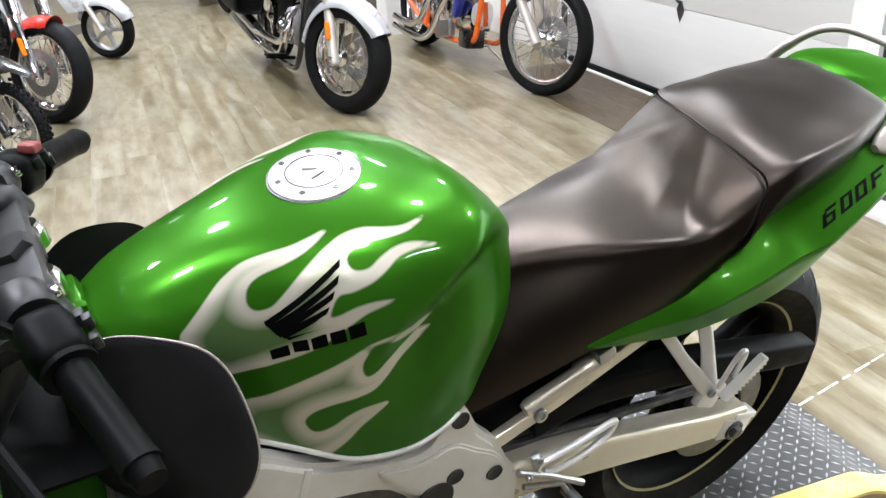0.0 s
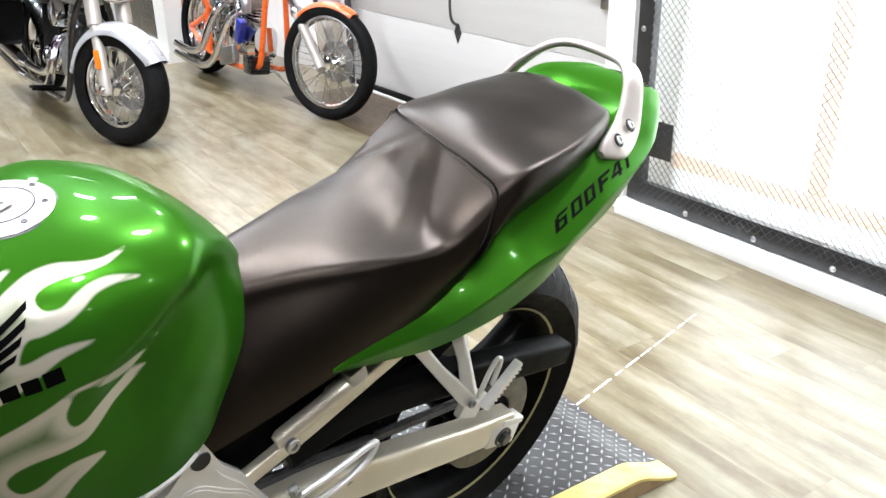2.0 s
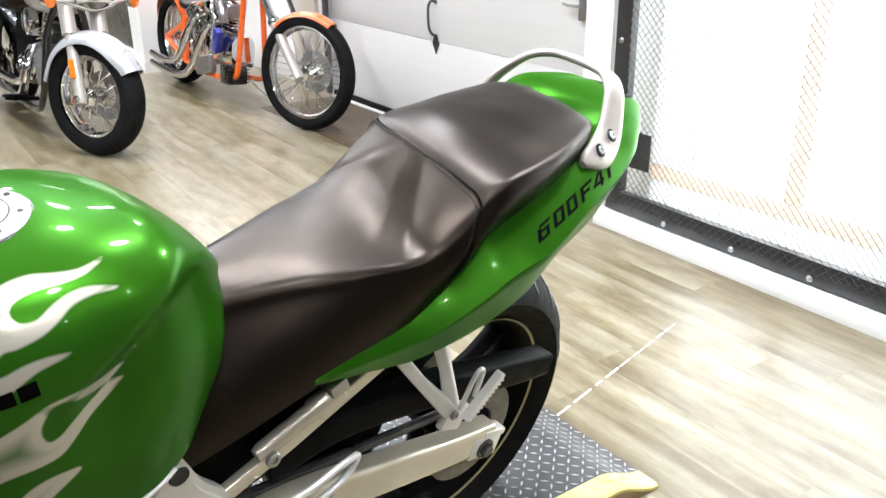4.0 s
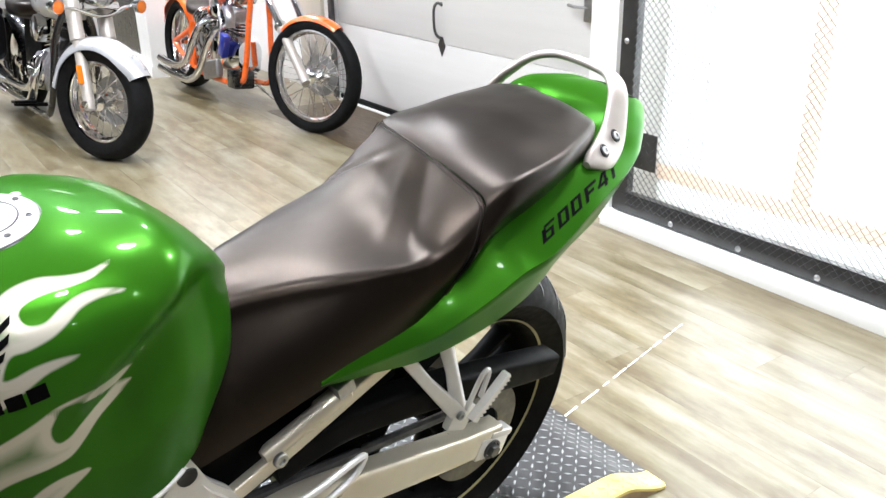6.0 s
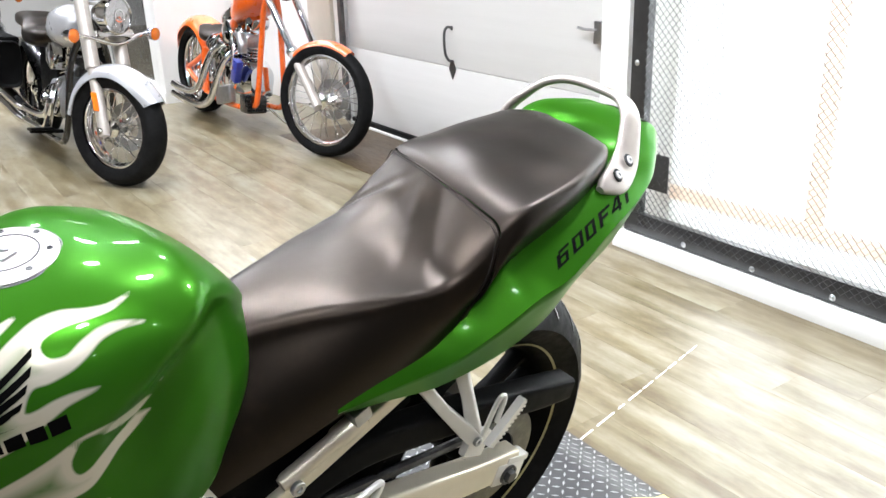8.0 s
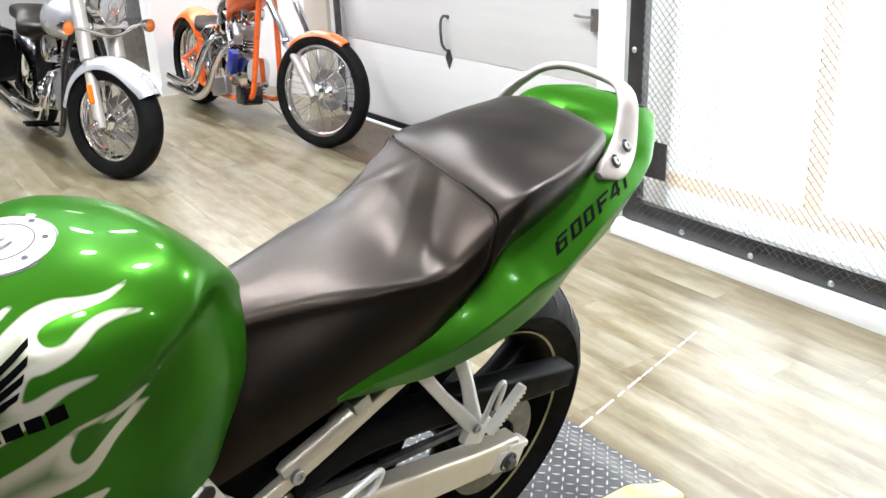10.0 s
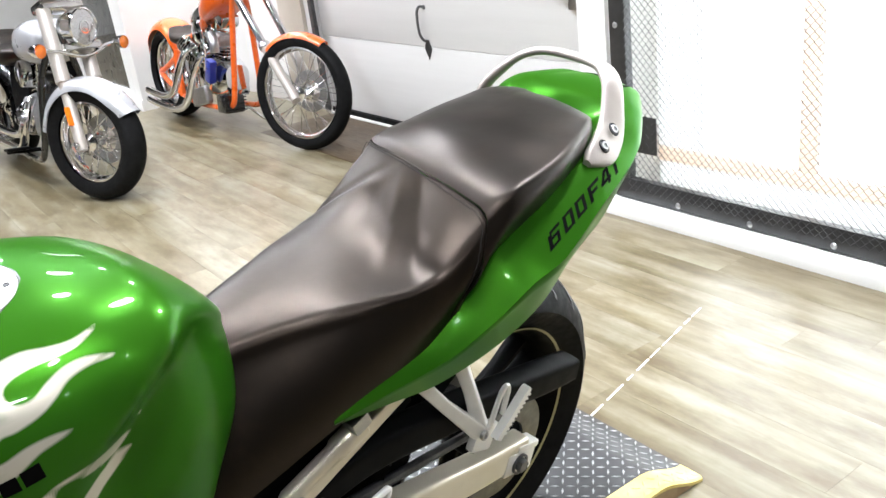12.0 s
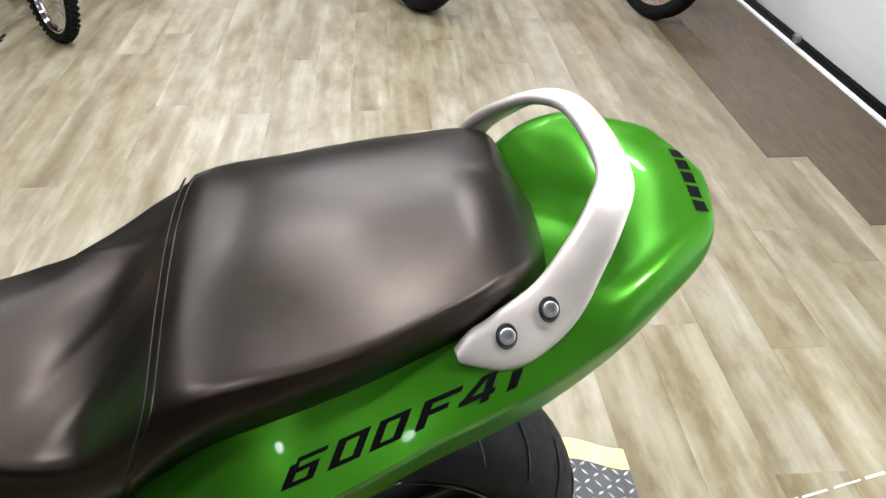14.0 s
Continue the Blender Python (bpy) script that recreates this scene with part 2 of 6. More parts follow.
mul2.inputs[0].default_value = 0.28
finer = ramp(PLANK, fine, ((0.25, grey(0.86)), (0.65, grey(1.0))))
PLANK.node_tree.links.new(mul.outputs[2], mul2.inputs[6])
PLANK.node_tree.links.new(finer.outputs[0], mul2.inputs[7])
# broad brownish smudges
shift3 = node(PLANK, "ShaderNodeVectorMath")
shift3.operation = "MULTIPLY_ADD"
shift3.inputs[1].default_value = (11.0, 3.4, 9)
link(PLANK, gc, "Object", shift3, 0)
link(PLANK, off, 0, shift3, 2)
smudge = node(PLANK, "ShaderNodeTexNoise", Scale=1.0, Detail=5.0, Roughness=0.65)
link(PLANK, shift3, 0, smudge, "Vector")
brown = ramp(PLANK, smudge, ((0.36, (0.60, 0.51, 0.37)), (0.50, (0.88, 0.83, 0.74)), (0.62, (1.06, 1.05, 1.03))))
mul3 = PLANK.node_tree.nodes.new("ShaderNodeMix")
mul3.data_type, mul3.blend_type = "RGBA", "MULTIPLY"
mul3.inputs[0].default_value = 0.95
PLANK.node_tree.links.new(mul2.outputs[2], mul3.inputs[6])
PLANK.node_tree.links.new(brown.outputs[0], mul3.inputs[7])
PLANK.node_tree.links.new(mul3.outputs[2], bsdf(PLANK).inputs["Base Color"])
link(PLANK, ramp(PLANK, grain, ((0.3, grey(0.30)), (0.7, grey(0.40)))), "Color", bsdf(PLANK), "Roughness")
bump(PLANK, fine, 0.08, 0.0004)
bsdf(PLANK).inputs["Coat Weight"].default_value = 0.35
bsdf(PLANK).inputs["Coat Roughness"].default_value = 0.22

# ---- mesh helpers ----
def part(name, bm, material, parent=None, label="", smooth=35, kind="", m=None):
    """Links a bmesh as one mesh object under a thing or part."""
    me = bpy.data.meshes.new(name)
    bm.normal_update()
    bm.to_mesh(me)
    bm.free()
    me.materials.append(material)
    if smooth:
        me.shade_smooth()
        me.set_sharp_from_angle(angle=radians(smooth))
    ob = new(name, me)
    if parent:
        ob.parent = parent
    if m is not None:
        ob.matrix_basis = m
    return tagged(ob, label, kind=kind)


def thing(name, m, label, category, group=""):
    ob = new(name)
    ob.empty_display_size = 0.1
    ob.matrix_basis = m
    return tagged(ob, label, category, group)


def curve(*keys):
    """A smooth monotone curve through (x, value) keys."""
    xs, ys = np.array([k[0] for k in keys], float), np.array([k[1] for k in keys], float)
    h, d = np.diff(xs), np.diff(ys) / np.diff(xs)
    g = np.zeros(len(xs))
    g[0], g[-1] = d[0], d[-1]
    for i in range(1, len(xs) - 1):
        if d[i - 1] * d[i] > 0:
            a, b = 2 * h[i] + h[i - 1], h[i] + 2 * h[i - 1]
            g[i] = (a + b) / (a / d[i - 1] + b / d[i])

    def at(x):
        x = min(max(x, xs[0]), xs[-1])
        i = min(int(np.searchsorted(xs, x, side="right")) - 1, len(xs) - 2)
        t = (x - xs[i]) / h[i]
        return float((1 + 2 * t) * (1 - t) ** 2 * ys[i] + t * (1 - t) ** 2 * h[i] * g[i] + t * t * (3 - 2 * t) * ys[i + 1] + t * t * (t - 1) * h[i] * g[i + 1])
    return at


def smoothstep(a, b, x):
    t = min(max((x - a) / (b - a), 0.0), 1.0)
    return t * t * (3 - 2 * t)


def spline(points, steps=6, closed=False):
    """Points along a Catmull-Rom curve."""
    p = [Vector(q) for q in points]
    n, out = len(p), []
    for i in range(n if closed else n - 1):
        a, b, c, d = (p[(i - 1) % n], p[i], p[(i + 1) % n], p[(i + 2) % n]) if closed else (p[max(i - 1, 0)], p[i], p[i + 1], p[min(i + 2, n - 1)])
        for k in range(steps):
            t = k / steps
            out.append(0.5 * (2 * b + (c - a) * t + (2 * a - 5 * b + 4 * c - d) * t * t + (3 * b - a - 3 * c + d) * t ** 3))
    if not closed:
        out.append(p[-1])
    return out


def skin(bm, rows, closed=False, loop=False, caps=False):
    """Faces between rows of points; closed joins each row's ends, loop the last row to the first."""
    vs = [[bm.verts.new(p) for p in r] for r in rows]
    n = len(vs[0])
    for i in range(len(vs) if loop else len(vs) - 1):
        a, b = vs[i], vs[(i + 1) % len(vs)]
        for j in range(n if closed else n - 1):
            k = (j + 1) % n
            bm.faces.new((a[j], a[k], b[k], b[j]))
    if caps:
        bm.faces.new(vs[0][::-1])
        bm.faces.new(vs[-1])
    return vs


def fix(bm):
    bmesh.ops.recalc_face_normals(bm, faces=bm.faces)
    return bm


def tube(bm, points, r, n=10, caps=True, loop=False, flat=1.0, up=(0, 0, 1)):
    """A round bar along points; r is one radius or one for each point; flat squeezes it across up."""
    p = [Vector(q) for q in points]
    rows, side = [], None
    for i, q in enumerate(p):
        if loop:
            d = (p[(i + 1) % len(p)] - p[i - 1]).normalized()
        else:
            d = (p[min(i + 1, len(p) - 1)] - p[max(i - 1, 0)]).normalized()
        if side is None:
            u = Vector(up)
            if abs(d.dot(u)) > 0.95:
                u = Vector((1, 0, 0))
            side = d.cross(u).normalized()
        else:
            side = (side - d * side.dot(d)).normalized()
        v = side.cross(d)
        rr = r[i] if isinstance(r, (list, tuple)) else r
        rows.append([q + side * math.cos(a) * rr + v * math.sin(a) * rr * flat for a in (2 * math.pi * k / n for k in range(n))])
    skin(bm, rows, True, loop, caps and not loop)
    return bm


def lathe(bm, profile, n=32, m=None, loop=False, caps=False):
    """Turns (radius, height) points round the z axis, then places them by m."""
    m = m or Matrix()
    rows = [[m @ Vector((r * math.cos(a), r * math.sin(a), h)) for a in (2 * math.pi * k / n for k in range(n))] for r, h in profile]
    skin(bm, rows, True, loop, caps)
    return bm


def rod(bm, a, b, r, n=10, r2=None):
    return tube(bm, [a, b], [r, r if r2 is None else r2], n)


def slab(bm, m, sx, sy, sz, bevel=0.0, segments=2):
    """A box centred on m with rounded edges."""
    made = bmesh.ops.create_cube(bm, size=1.0, matrix=m @ Matrix.Diagonal((sx, sy, sz, 1)))["verts"]
    if bevel:
        edges = list({e for v in made for e in v.link_edges})
        bmesh.ops.bevel(bm, geom=edges, offset=bevel, segments=segments, affect="EDGES", profile=0.6)
    return bm


def plate(bm, outline, thick, m=None, bevel=0.0):
    """A flat outline in xy, given thickness along z, rounded at its rims."""
    m = m or Matrix()
    tmp = bmesh.new()
    vs = [tmp.verts.new((q[0], q[1], 0)) for q in outline]
    f = tmp.faces.new(vs)
    up = bmesh.ops.extrude_face_region(tmp, geom=[f])
    bmesh.ops.translate(tmp, verts=[v for v in up["geom"] if isinstance(v, bmesh.types.BMVert)], vec=(0, 0, thick))
    bmesh.ops.recalc_face_normals(tmp, faces=tmp.faces)
    if bevel:
        caps = [f for f in tmp.faces if len(f.verts) == len(outline) and abs(f.normal.z) > 0.9]
        bmesh.ops.bevel(tmp, geom=list({e for f in caps for e in f.edges}), offset=bevel, segments=2, affect="EDGES")
    tmp.transform(m)
    me = bpy.data.meshes.new("tmp")
    tmp.to_mesh(me)
    tmp.free()
    bm.from_mesh(me)
    bpy.data.meshes.remove(me)
    return bm


def axis(origin, direction, up=(0, 0, 1)):
    """A matrix whose z axis is direction."""
    z = Vector(direction).normalized()
    u = Vector(up) if abs(z.dot(Vector(up))) < 0.95 else Vector((1, 0, 0))
    x = u.cross(z).normalized()
    y = z.cross(x)
    m = Matrix((x, y, z)).transposed().to_4x4()
    m.translation = origin
    return m


def bolt(bm, at, direction, r=0.008, h=0.006, n=12):
    """A socket-head bolt."""
    return lathe(bm, ((0.0, h * 0.45), (r * 0.5, h * 0.45), (r * 0.5, h), (r * 0.9, h), (r, h * 0.8), (r, 0)), n, axis(at, direction))

# ---- the building ----
def structure(name, bm, material, label, category, smooth=35):
    return tagged(part(name, fix(bm), material, None, label, smooth, "structure", ROOM), category=category)


def block(x0, x1, y0, y1, z0, z1, bevel=0.0, bm=None):
    bm = bm or bmesh.new()
    return slab(bm, pose((x0 + x1) / 2, (y0 + y1) / 2, (z0 + z1) / 2), x1 - x0, y1 - y0, z1 - z0, bevel)


X0, X1, Y0, Y1 = -6.5, 2.96, -4.0, 13.0
SEAL = worn(mat("subfloor", grey(0.12), 0.7), grey(0.09), grey(0.15), 4, 0.6, 0.8)
floor = structure("floor", block(X0, X1 + 1.2, Y0, Y1, -0.12, -0.004), SEAL, "whitewashed vinyl plank floor of the showroom", "floor")
# unseen ceiling, kept dark so little light bounces into the blacks
structure("ceiling", block(X0, X1 + 0.2, Y0, Y1, CEIL, CEIL + 0.12), CEILING, "unseen showroom ceiling with round downlights, kept dark to cut bounced light", "ceiling")
# unseen west and south walls; their grey sets how much light bounces back
structure("wall_west", block(X0 - 0.15, X0, Y0, Y1, -0.1, CEIL), REARWALL, "unseen plain showroom wall, grey set for bounced light", "wall")
structure("wall_south", block(X0, X1, Y0 - 0.15, Y0, -0.1, CEIL), REARWALL, "unseen plain wall behind the camera, grey set for bounced light", "wall")
structure("wall_north", block(X0, X1, Y1, Y1 + 0.15, -0.1, CEIL), WALL, "plain white painted wall at the far end", "wall")
# east wall: garage door opening 2.62..5.25, glazed entrance 0.2..2.40
east = bmesh.new()
block(X1, X1 + 0.16, 5.27, Y1, -0.1, CEIL, 0, east)
block(X1, X1 + 0.16, 2.46, 5.27, 2.15, CEIL, 0, east)
block(X1, X1 + 0.16, Y0, 0.2, -0.1, CEIL, 0, east)
block(X1, X1 + 0.16, 0.2, 2.46, 2.15, CEIL, 0, east)
structure("wall_east", east, WALL, "white painted wall with a garage door and a glazed entrance", "wall")
structure("gate_post", block(2.70, X1 + 0.16, 2.46, 2.61, -0.1, 2.3, 0.004), TRIM, "white painted post between garage door and mesh gate", "post")
structure("gate_sill", block(2.652, 2.80, -0.1, 2.458, -0.004, 0.060, 0.004), TRIM, "white painted timber sill under the mesh gate", "sill")
structure("gate_header", block(2.70, 2.80, -0.1, 2.458, 2.16, 2.30, 0.004), TRIM, "white painted header above the mesh gate", "header")
structure("gate_side_wall", block(2.70, X1, -0.25, -0.1, -0.1, CEIL), TRIM, "white painted wall return beside the gate", "wall")

# white partition beyond the chopper, with a dark glazed side
part_bm = bmesh.new()
block(2.16, X1, 6.85, 6.97, -0.004, 2.5, 0.004, part_bm)
block(2.16, 2.26, 6.972, 7.12, -0.004, 2.5, 0.003, part_bm)
block(2.16, 2.26, 7.122, 8.5, -0.004, 0.13, 0.003, part_bm)
block(2.16, 2.26, 7.122, 8.5, 1.3, 2.5, 0.003, part_bm)
block(2.16, 2.26, 8.502, 8.7, -0.004, 2.5, 0.003, part_bm)
structure("partition", part_bm, WALL, "white partition wall with a dark display window", "wall")
structure("partition_window", block(2.185, 2.20, 7.122, 8.5, 0.132, 1.298), GLOSSBLACK, "dark glazing set in the white partition", "window")
structure("partition_baseboard", block(2.145, 2.158, 6.845, 8.7, -0.004, 0.09, 0.003), TRIM, "white baseboard along the partition", "baseboard")

# column and track beside the garage door
structure("column", block(X1 - 0.03, X1 - 0.002, 5.45, 5.80, -0.004, CEIL - 0.002, 0.004), worn(mat("beige_paint", grey(0.55), 0.6), (0.50, 0.46, 0.38), (0.58, 0.54, 0.46), 2, 0.5, 0.65), "beige painted column face on the white wall", "column")
track = bmesh.new()
block(X1 - 0.05, X1 - 0.045, 5.255, 5.30, 0.02, 2.2, 0, track)
block(X1 - 0.045, X1 - 0.004, 5.295, 5.30, 0.02, 2.2, 0, track)
block(X1 - 0.05, X1 - 0.03, 5.2555, 5.26, 0.02, 2.2, 0, track)
structure("door_track", track, DARKSTEEL, "dark galvanised garage door track", "track")

# sectional garage door
door = thing("garage_door", ROOM @ pose(X1, 3.93, 0), "cream white sectional steel garage door, closed", "garage door")
for k in range(4):
    z0, z1 = 0.045 + (0.47 if k else 0.0) + max(k - 1, 0) * 0.52, 0.515 + k * 0.52
    bm = bmesh.new()
    slab(bm, pose(0.022, 0, (z0 + z1) / 2 - 0.001), 0.044, 2.66, z1 - z0 - 0.002, 0.003)
    part("panel", fix(bm), DOOR, door)
bm = bmesh.new()
slab(bm, pose(-0.004, 0, 0.021), 0.03, 2.66, 0.042, 0.006)
part("bottom_seal", fix(bm), BLACK, door, "black rubber bottom seal")
bm = bmesh.new()
slab(bm, pose(-0.028, 0, 0.007), 0.018, 2.64, 0.014, 0.003)
part("seal_strip", fix(bm), TRIM, door, "white strip at the foot of the door")
bm = bmesh.new()
tube(bm, spline([(-0.004, 0.115, 0.728), (-0.03, 0.117, 0.735), (-0.045, 0.125, 0.70), (-0.045, 0.122, 0.60), (-0.03, 0.115, 0.56), (-0.004, 0.115, 0.545)], 5), 0.0075, 10)
handle = part("lift_handle", fix(bm), DARKSTEEL, door, "wrought dark metal lift handle")
bm = bmesh.new()
plate(bm, [(0, -0.06), (0.02, -0.025), (0.034, 0.0), (0.02, 0.03), (0.012, 0.05), (-0.012, 0.05), (-0.02, 0.03), (-0.034, 0.0), (-0.02, -0.025)], 0.004, axis((-0.001, 0.115, 0.505), (-1, 0, 0)), 0.001)
part("handle_plate", fix(bm), DARKSTEEL, handle)
bm = bmesh.new()
lathe(bm, ((0, .005), (.010, .005), (.013, .002), (.013, 0)), 14, axis((-0.001, 0.115, 0.728), (-1, 0, 0)))
part("handle_rose", fix(bm), DARKSTEEL, handle)
bm = bmesh.new()
slab(bm, pose(-0.012, -1.05, 0.80), 0.024, 0.05, 0.10, 0.004)
tube(bm, [(-0.02, -1.05, 0.81), (-0.03, -0.97, 0.81), (-0.03, -0.93, 0.815)], 0.007)
part("side_latch", fix(bm), STEEL, door, "grey steel slide latch")
bm = bmesh.new()
slab(bm, pose(-0.03, 0.13, 0.05), 0.03, 0.035, 0.035, 0.004)
part("bottom_bracket", fix(bm), STEEL, door, "small steel bracket at the foot")

# mesh security gate in front of the entrance
gate = thing("mesh_gate", ROOM @ pose(2.70, 0, 0), "black steel security gate with expanded metal mesh", "gate")
for nm, y0, y1, z0, z1 in (("bottom_rail", 0.0, 2.44, 0.066, 0.150), ("top_rail", 0.0, 2.44, 2.05, 2.13), ("stile", 2.362, 2.44, 0.152, 2.048), ("stile", 0.0, 0.078, 0.152, 2.048)):
    bm = bmesh.new()
    slab(bm, pose(0.018, (y0 + y1) / 2, (z0 + z1) / 2), 0.036, y1 - y0, z1 - z0, 0.003)
    part(nm, fix(bm), FRAMEBLACK, gate)
for k in range(8):
    bm = bmesh.new()
    lathe(bm, ((0.0, 0.007), (0.006, 0.006), (0.011, 0.002), (0.012, 0)), 12, axis((0.0, 2.124 - 0.3155 * k, 0.086), (-1, 0, 0)))
    part("carriage_bolt", fix(bm), STEEL, gate)
for z in (0.75, 1.35, 1.9):
    bm = bmesh.new()
    lathe(bm, ((0.0, 0.007), (0.006, 0.006), (0.011, 0.002), (0.012, 0)), 12, axis((0.0, 2.41, z), (-1, 0, 0)))
    part("carriage_bolt", fix(bm), STEEL, gate)
bm = bmesh.new()
PITCH_Y, PITCH_Z = 0.031, 0.0158
ny, nz = int(2.315 / PITCH_Y), int(1.955 / PITCH_Z)
for k in range(nz + 1):                                # one zigzag strand a row, meeting the next at its knuckles
    z = 0.112 + k * PITCH_Z
    pts = []
    for j in range(2 * ny + 1):
        up = (j + k) % 2
        pts.append((0.070 + j * PITCH_Y / 2, z + (PITCH_Z / 2 - 0.0006 if up else -PITCH_Z / 2 + 0.0006)))
    ring = [[bm.verts.new((-0.004 + dx - (.003 if (j + k) % 2 else 0), y, zz + dz)) for j, (y, zz) in enumerate(pts)] for dx, dz in ((0, .0013), (-.0014, -.0009), (.0014, -.0009))]
    for a, b in zip(ring, ring[1:] + ring[:1]):
        for j in range(len(pts) - 1):
            bm.faces.new((a[j], a[j + 1], b[j + 1], b[j]))
part("expanded_mesh", bm, FRAMEBLACK, gate, "fine black expanded metal", 0, "stuff")
bm = bmesh.new()
slab(bm, pose(-0.013, 2.285, 0.345), 0.006, 0.15, 0.145, 0.002)
for k in range(4):
    for j in range(5):
        slab(bm, pose(-0.017, 2.225 + j * 0.028, 0.29 + k * 0.036 + (j % 2) * 0.018, 45 if j % 2 else -45, 0, 0), 0.003, 0.020, 0.005)
lock = part("lock_plate", fix(bm), FRAMEBLACK, gate, "black tread metal lock guard")
bm = bmesh.new()
slab(bm, pose(-0.020, 2.385, 0.36), 0.026, 0.05, 0.035, 0.004)
tube(bm, spline([(-0.025, 2.375, 0.36), (-0.045, 2.36, 0.36), (-0.045, 2.33, 0.345), (-0.045, 2.325, 0.30)], 4), 0.006)
part("latch_lever", fix(bm), STEEL, lock, "bright steel latch lever")

# glazed entrance doors behind the gate
entrance = thing("entrance_door", ROOM @ pose(X1, 0, 0), "white framed glass entrance doors, daylight behind", "door")
for nm, y0, y1, z0, z1 in (("rail", 0.21, 2.45, 0.0, 0.138), ("rail", 0.21, 2.45, 2.05, 2.14), ("stile", 2.24, 2.45, 0.204, 2.048), ("stile", 0.21, 0.30, 0.204, 2.048)):
    bm = bmesh.new()
    slab(bm, pose(0.03, (y0 + y1) / 2, (z0 + z1) / 2), 0.03, y1 - y0, z1 - z0, 0.004)
    part(nm, fix(bm), PANEL, entrance)
bm = bmesh.new()
slab(bm, pose(0.03, 1.772, 1.126), 0.03, 0.072, 1.842, 0.004)
part("mullion", fix(bm), GLARETIMBER, entrance, "orange timber mullion, paled and translucent to imitate glare")
bm = bmesh.new()
slab(bm, pose(0.03, 1.33, 0.171), 0.034, 2.24, 0.062, 0.004)
part("bottom_strip", fix(bm), GLARETIMBER, entrance, "orange timber strip under the glass, paled and translucent to imitate glare")
for y0, y1 in ((1.790, 2.26), (0.275, 1.755)):
    bm = bmesh.new()
    slab(bm, pose(0.06, (y0 + y1) / 2, 1.13), 0.008, y1 - y0, 1.90)
    pane = part("glass_pane", fix(bm), GLASS, entrance, "clear glass")
    pane.visible_shadow = False
structure("backdrop", block(X1 + 0.9, X1 + 0.92, -1.0, 3.6, -0.3, 3.2), OUTSIDE, "overexposed daylight outside the entrance", "backdrop")

# darker boards in front of the garage door, and a streak of light laid as white dashes
DARKPLANK = worn(mat("dark_plank", (0.2, 0.13, 0.07), 0.42), (0.032, 0.020, 0.009), (0.072, 0.048, 0.023), 5, 0.35, 0.5, 60, 0.0005, 0.3, (6, 0.7, 4))
threshold = structure("threshold", block(2.424, 2.957, 2.612, 5.25, -0.0038, -0.0030), SEAL, "darker brown boards along the garage door", "floor")
for k in range(-1, 3):
    bm = block(2.535 + k * 0.14, 2.6745 + k * 0.14, (3.02, 2.56, 2.56, 2.615)[k + 1], 5.25, -0.0028, 0.0015)
    part("board", fix(bm), DARKPLANK, threshold)
line = bmesh.new()
rng = random.Random(5)
t0 = 0.0
a, b = Vector((1.565, 1.468, 0)), Vector((2.20, 1.635, 0))
d = (b - a).normalized()
while t0 < (b - a).length - 0.02:
    ln = rng.uniform(0.03, 0.09)
    c = a + d * (t0 + ln / 2)
    slab(line, pose(c.x, c.y, 0.0006, 0, 0, math.degrees(math.atan2(d.y, d.x))), ln, rng.uniform(0.003, 0.006), 0.0012)
    t0 += ln + rng.uniform(0.010, 0.026)
structure("floor_light_streak", line, TRIM, "streak of light on the floor, laid as thin white dashes", "floor marking")

# ceiling lamps: the first eleven and the last placed from highlights on the bike
# the others are unseen fill lamps, added to brighten floor, walls and bike flank
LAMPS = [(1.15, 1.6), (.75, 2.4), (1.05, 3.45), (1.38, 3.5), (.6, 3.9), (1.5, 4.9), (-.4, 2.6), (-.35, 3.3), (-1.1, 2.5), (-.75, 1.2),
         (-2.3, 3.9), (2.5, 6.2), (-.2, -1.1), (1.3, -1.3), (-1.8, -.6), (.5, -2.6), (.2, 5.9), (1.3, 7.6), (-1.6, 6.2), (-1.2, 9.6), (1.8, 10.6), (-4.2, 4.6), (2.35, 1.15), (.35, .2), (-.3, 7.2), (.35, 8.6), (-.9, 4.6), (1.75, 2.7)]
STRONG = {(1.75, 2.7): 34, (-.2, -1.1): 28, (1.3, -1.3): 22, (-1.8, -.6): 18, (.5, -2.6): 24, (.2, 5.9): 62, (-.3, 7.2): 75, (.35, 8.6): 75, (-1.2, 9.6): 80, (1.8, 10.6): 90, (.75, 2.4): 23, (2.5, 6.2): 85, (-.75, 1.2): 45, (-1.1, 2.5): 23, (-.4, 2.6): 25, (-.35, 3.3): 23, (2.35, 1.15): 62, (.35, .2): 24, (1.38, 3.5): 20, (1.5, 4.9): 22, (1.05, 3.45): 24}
lamp = None
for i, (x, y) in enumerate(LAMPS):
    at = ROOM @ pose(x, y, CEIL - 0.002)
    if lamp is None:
        lamp = thing("ceiling_lamp", at, "round white lit downlight, unseen, some added as fill", "lamp", "ceiling lamps")
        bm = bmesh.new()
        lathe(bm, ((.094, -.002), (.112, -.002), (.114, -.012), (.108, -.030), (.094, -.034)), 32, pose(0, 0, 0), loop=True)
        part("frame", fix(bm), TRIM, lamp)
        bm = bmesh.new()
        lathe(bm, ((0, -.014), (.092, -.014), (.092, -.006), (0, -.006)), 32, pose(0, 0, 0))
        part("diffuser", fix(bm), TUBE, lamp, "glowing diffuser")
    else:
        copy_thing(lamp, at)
    area_lamp("ceiling_and_fill_light", ROOM @ pose(x, y, CEIL - 0.04), 0.18, 0.18, STRONG.get((x, y), 30), (0.90, 0.94, 1.03))

from mathutils.bvhtree import BVHTree

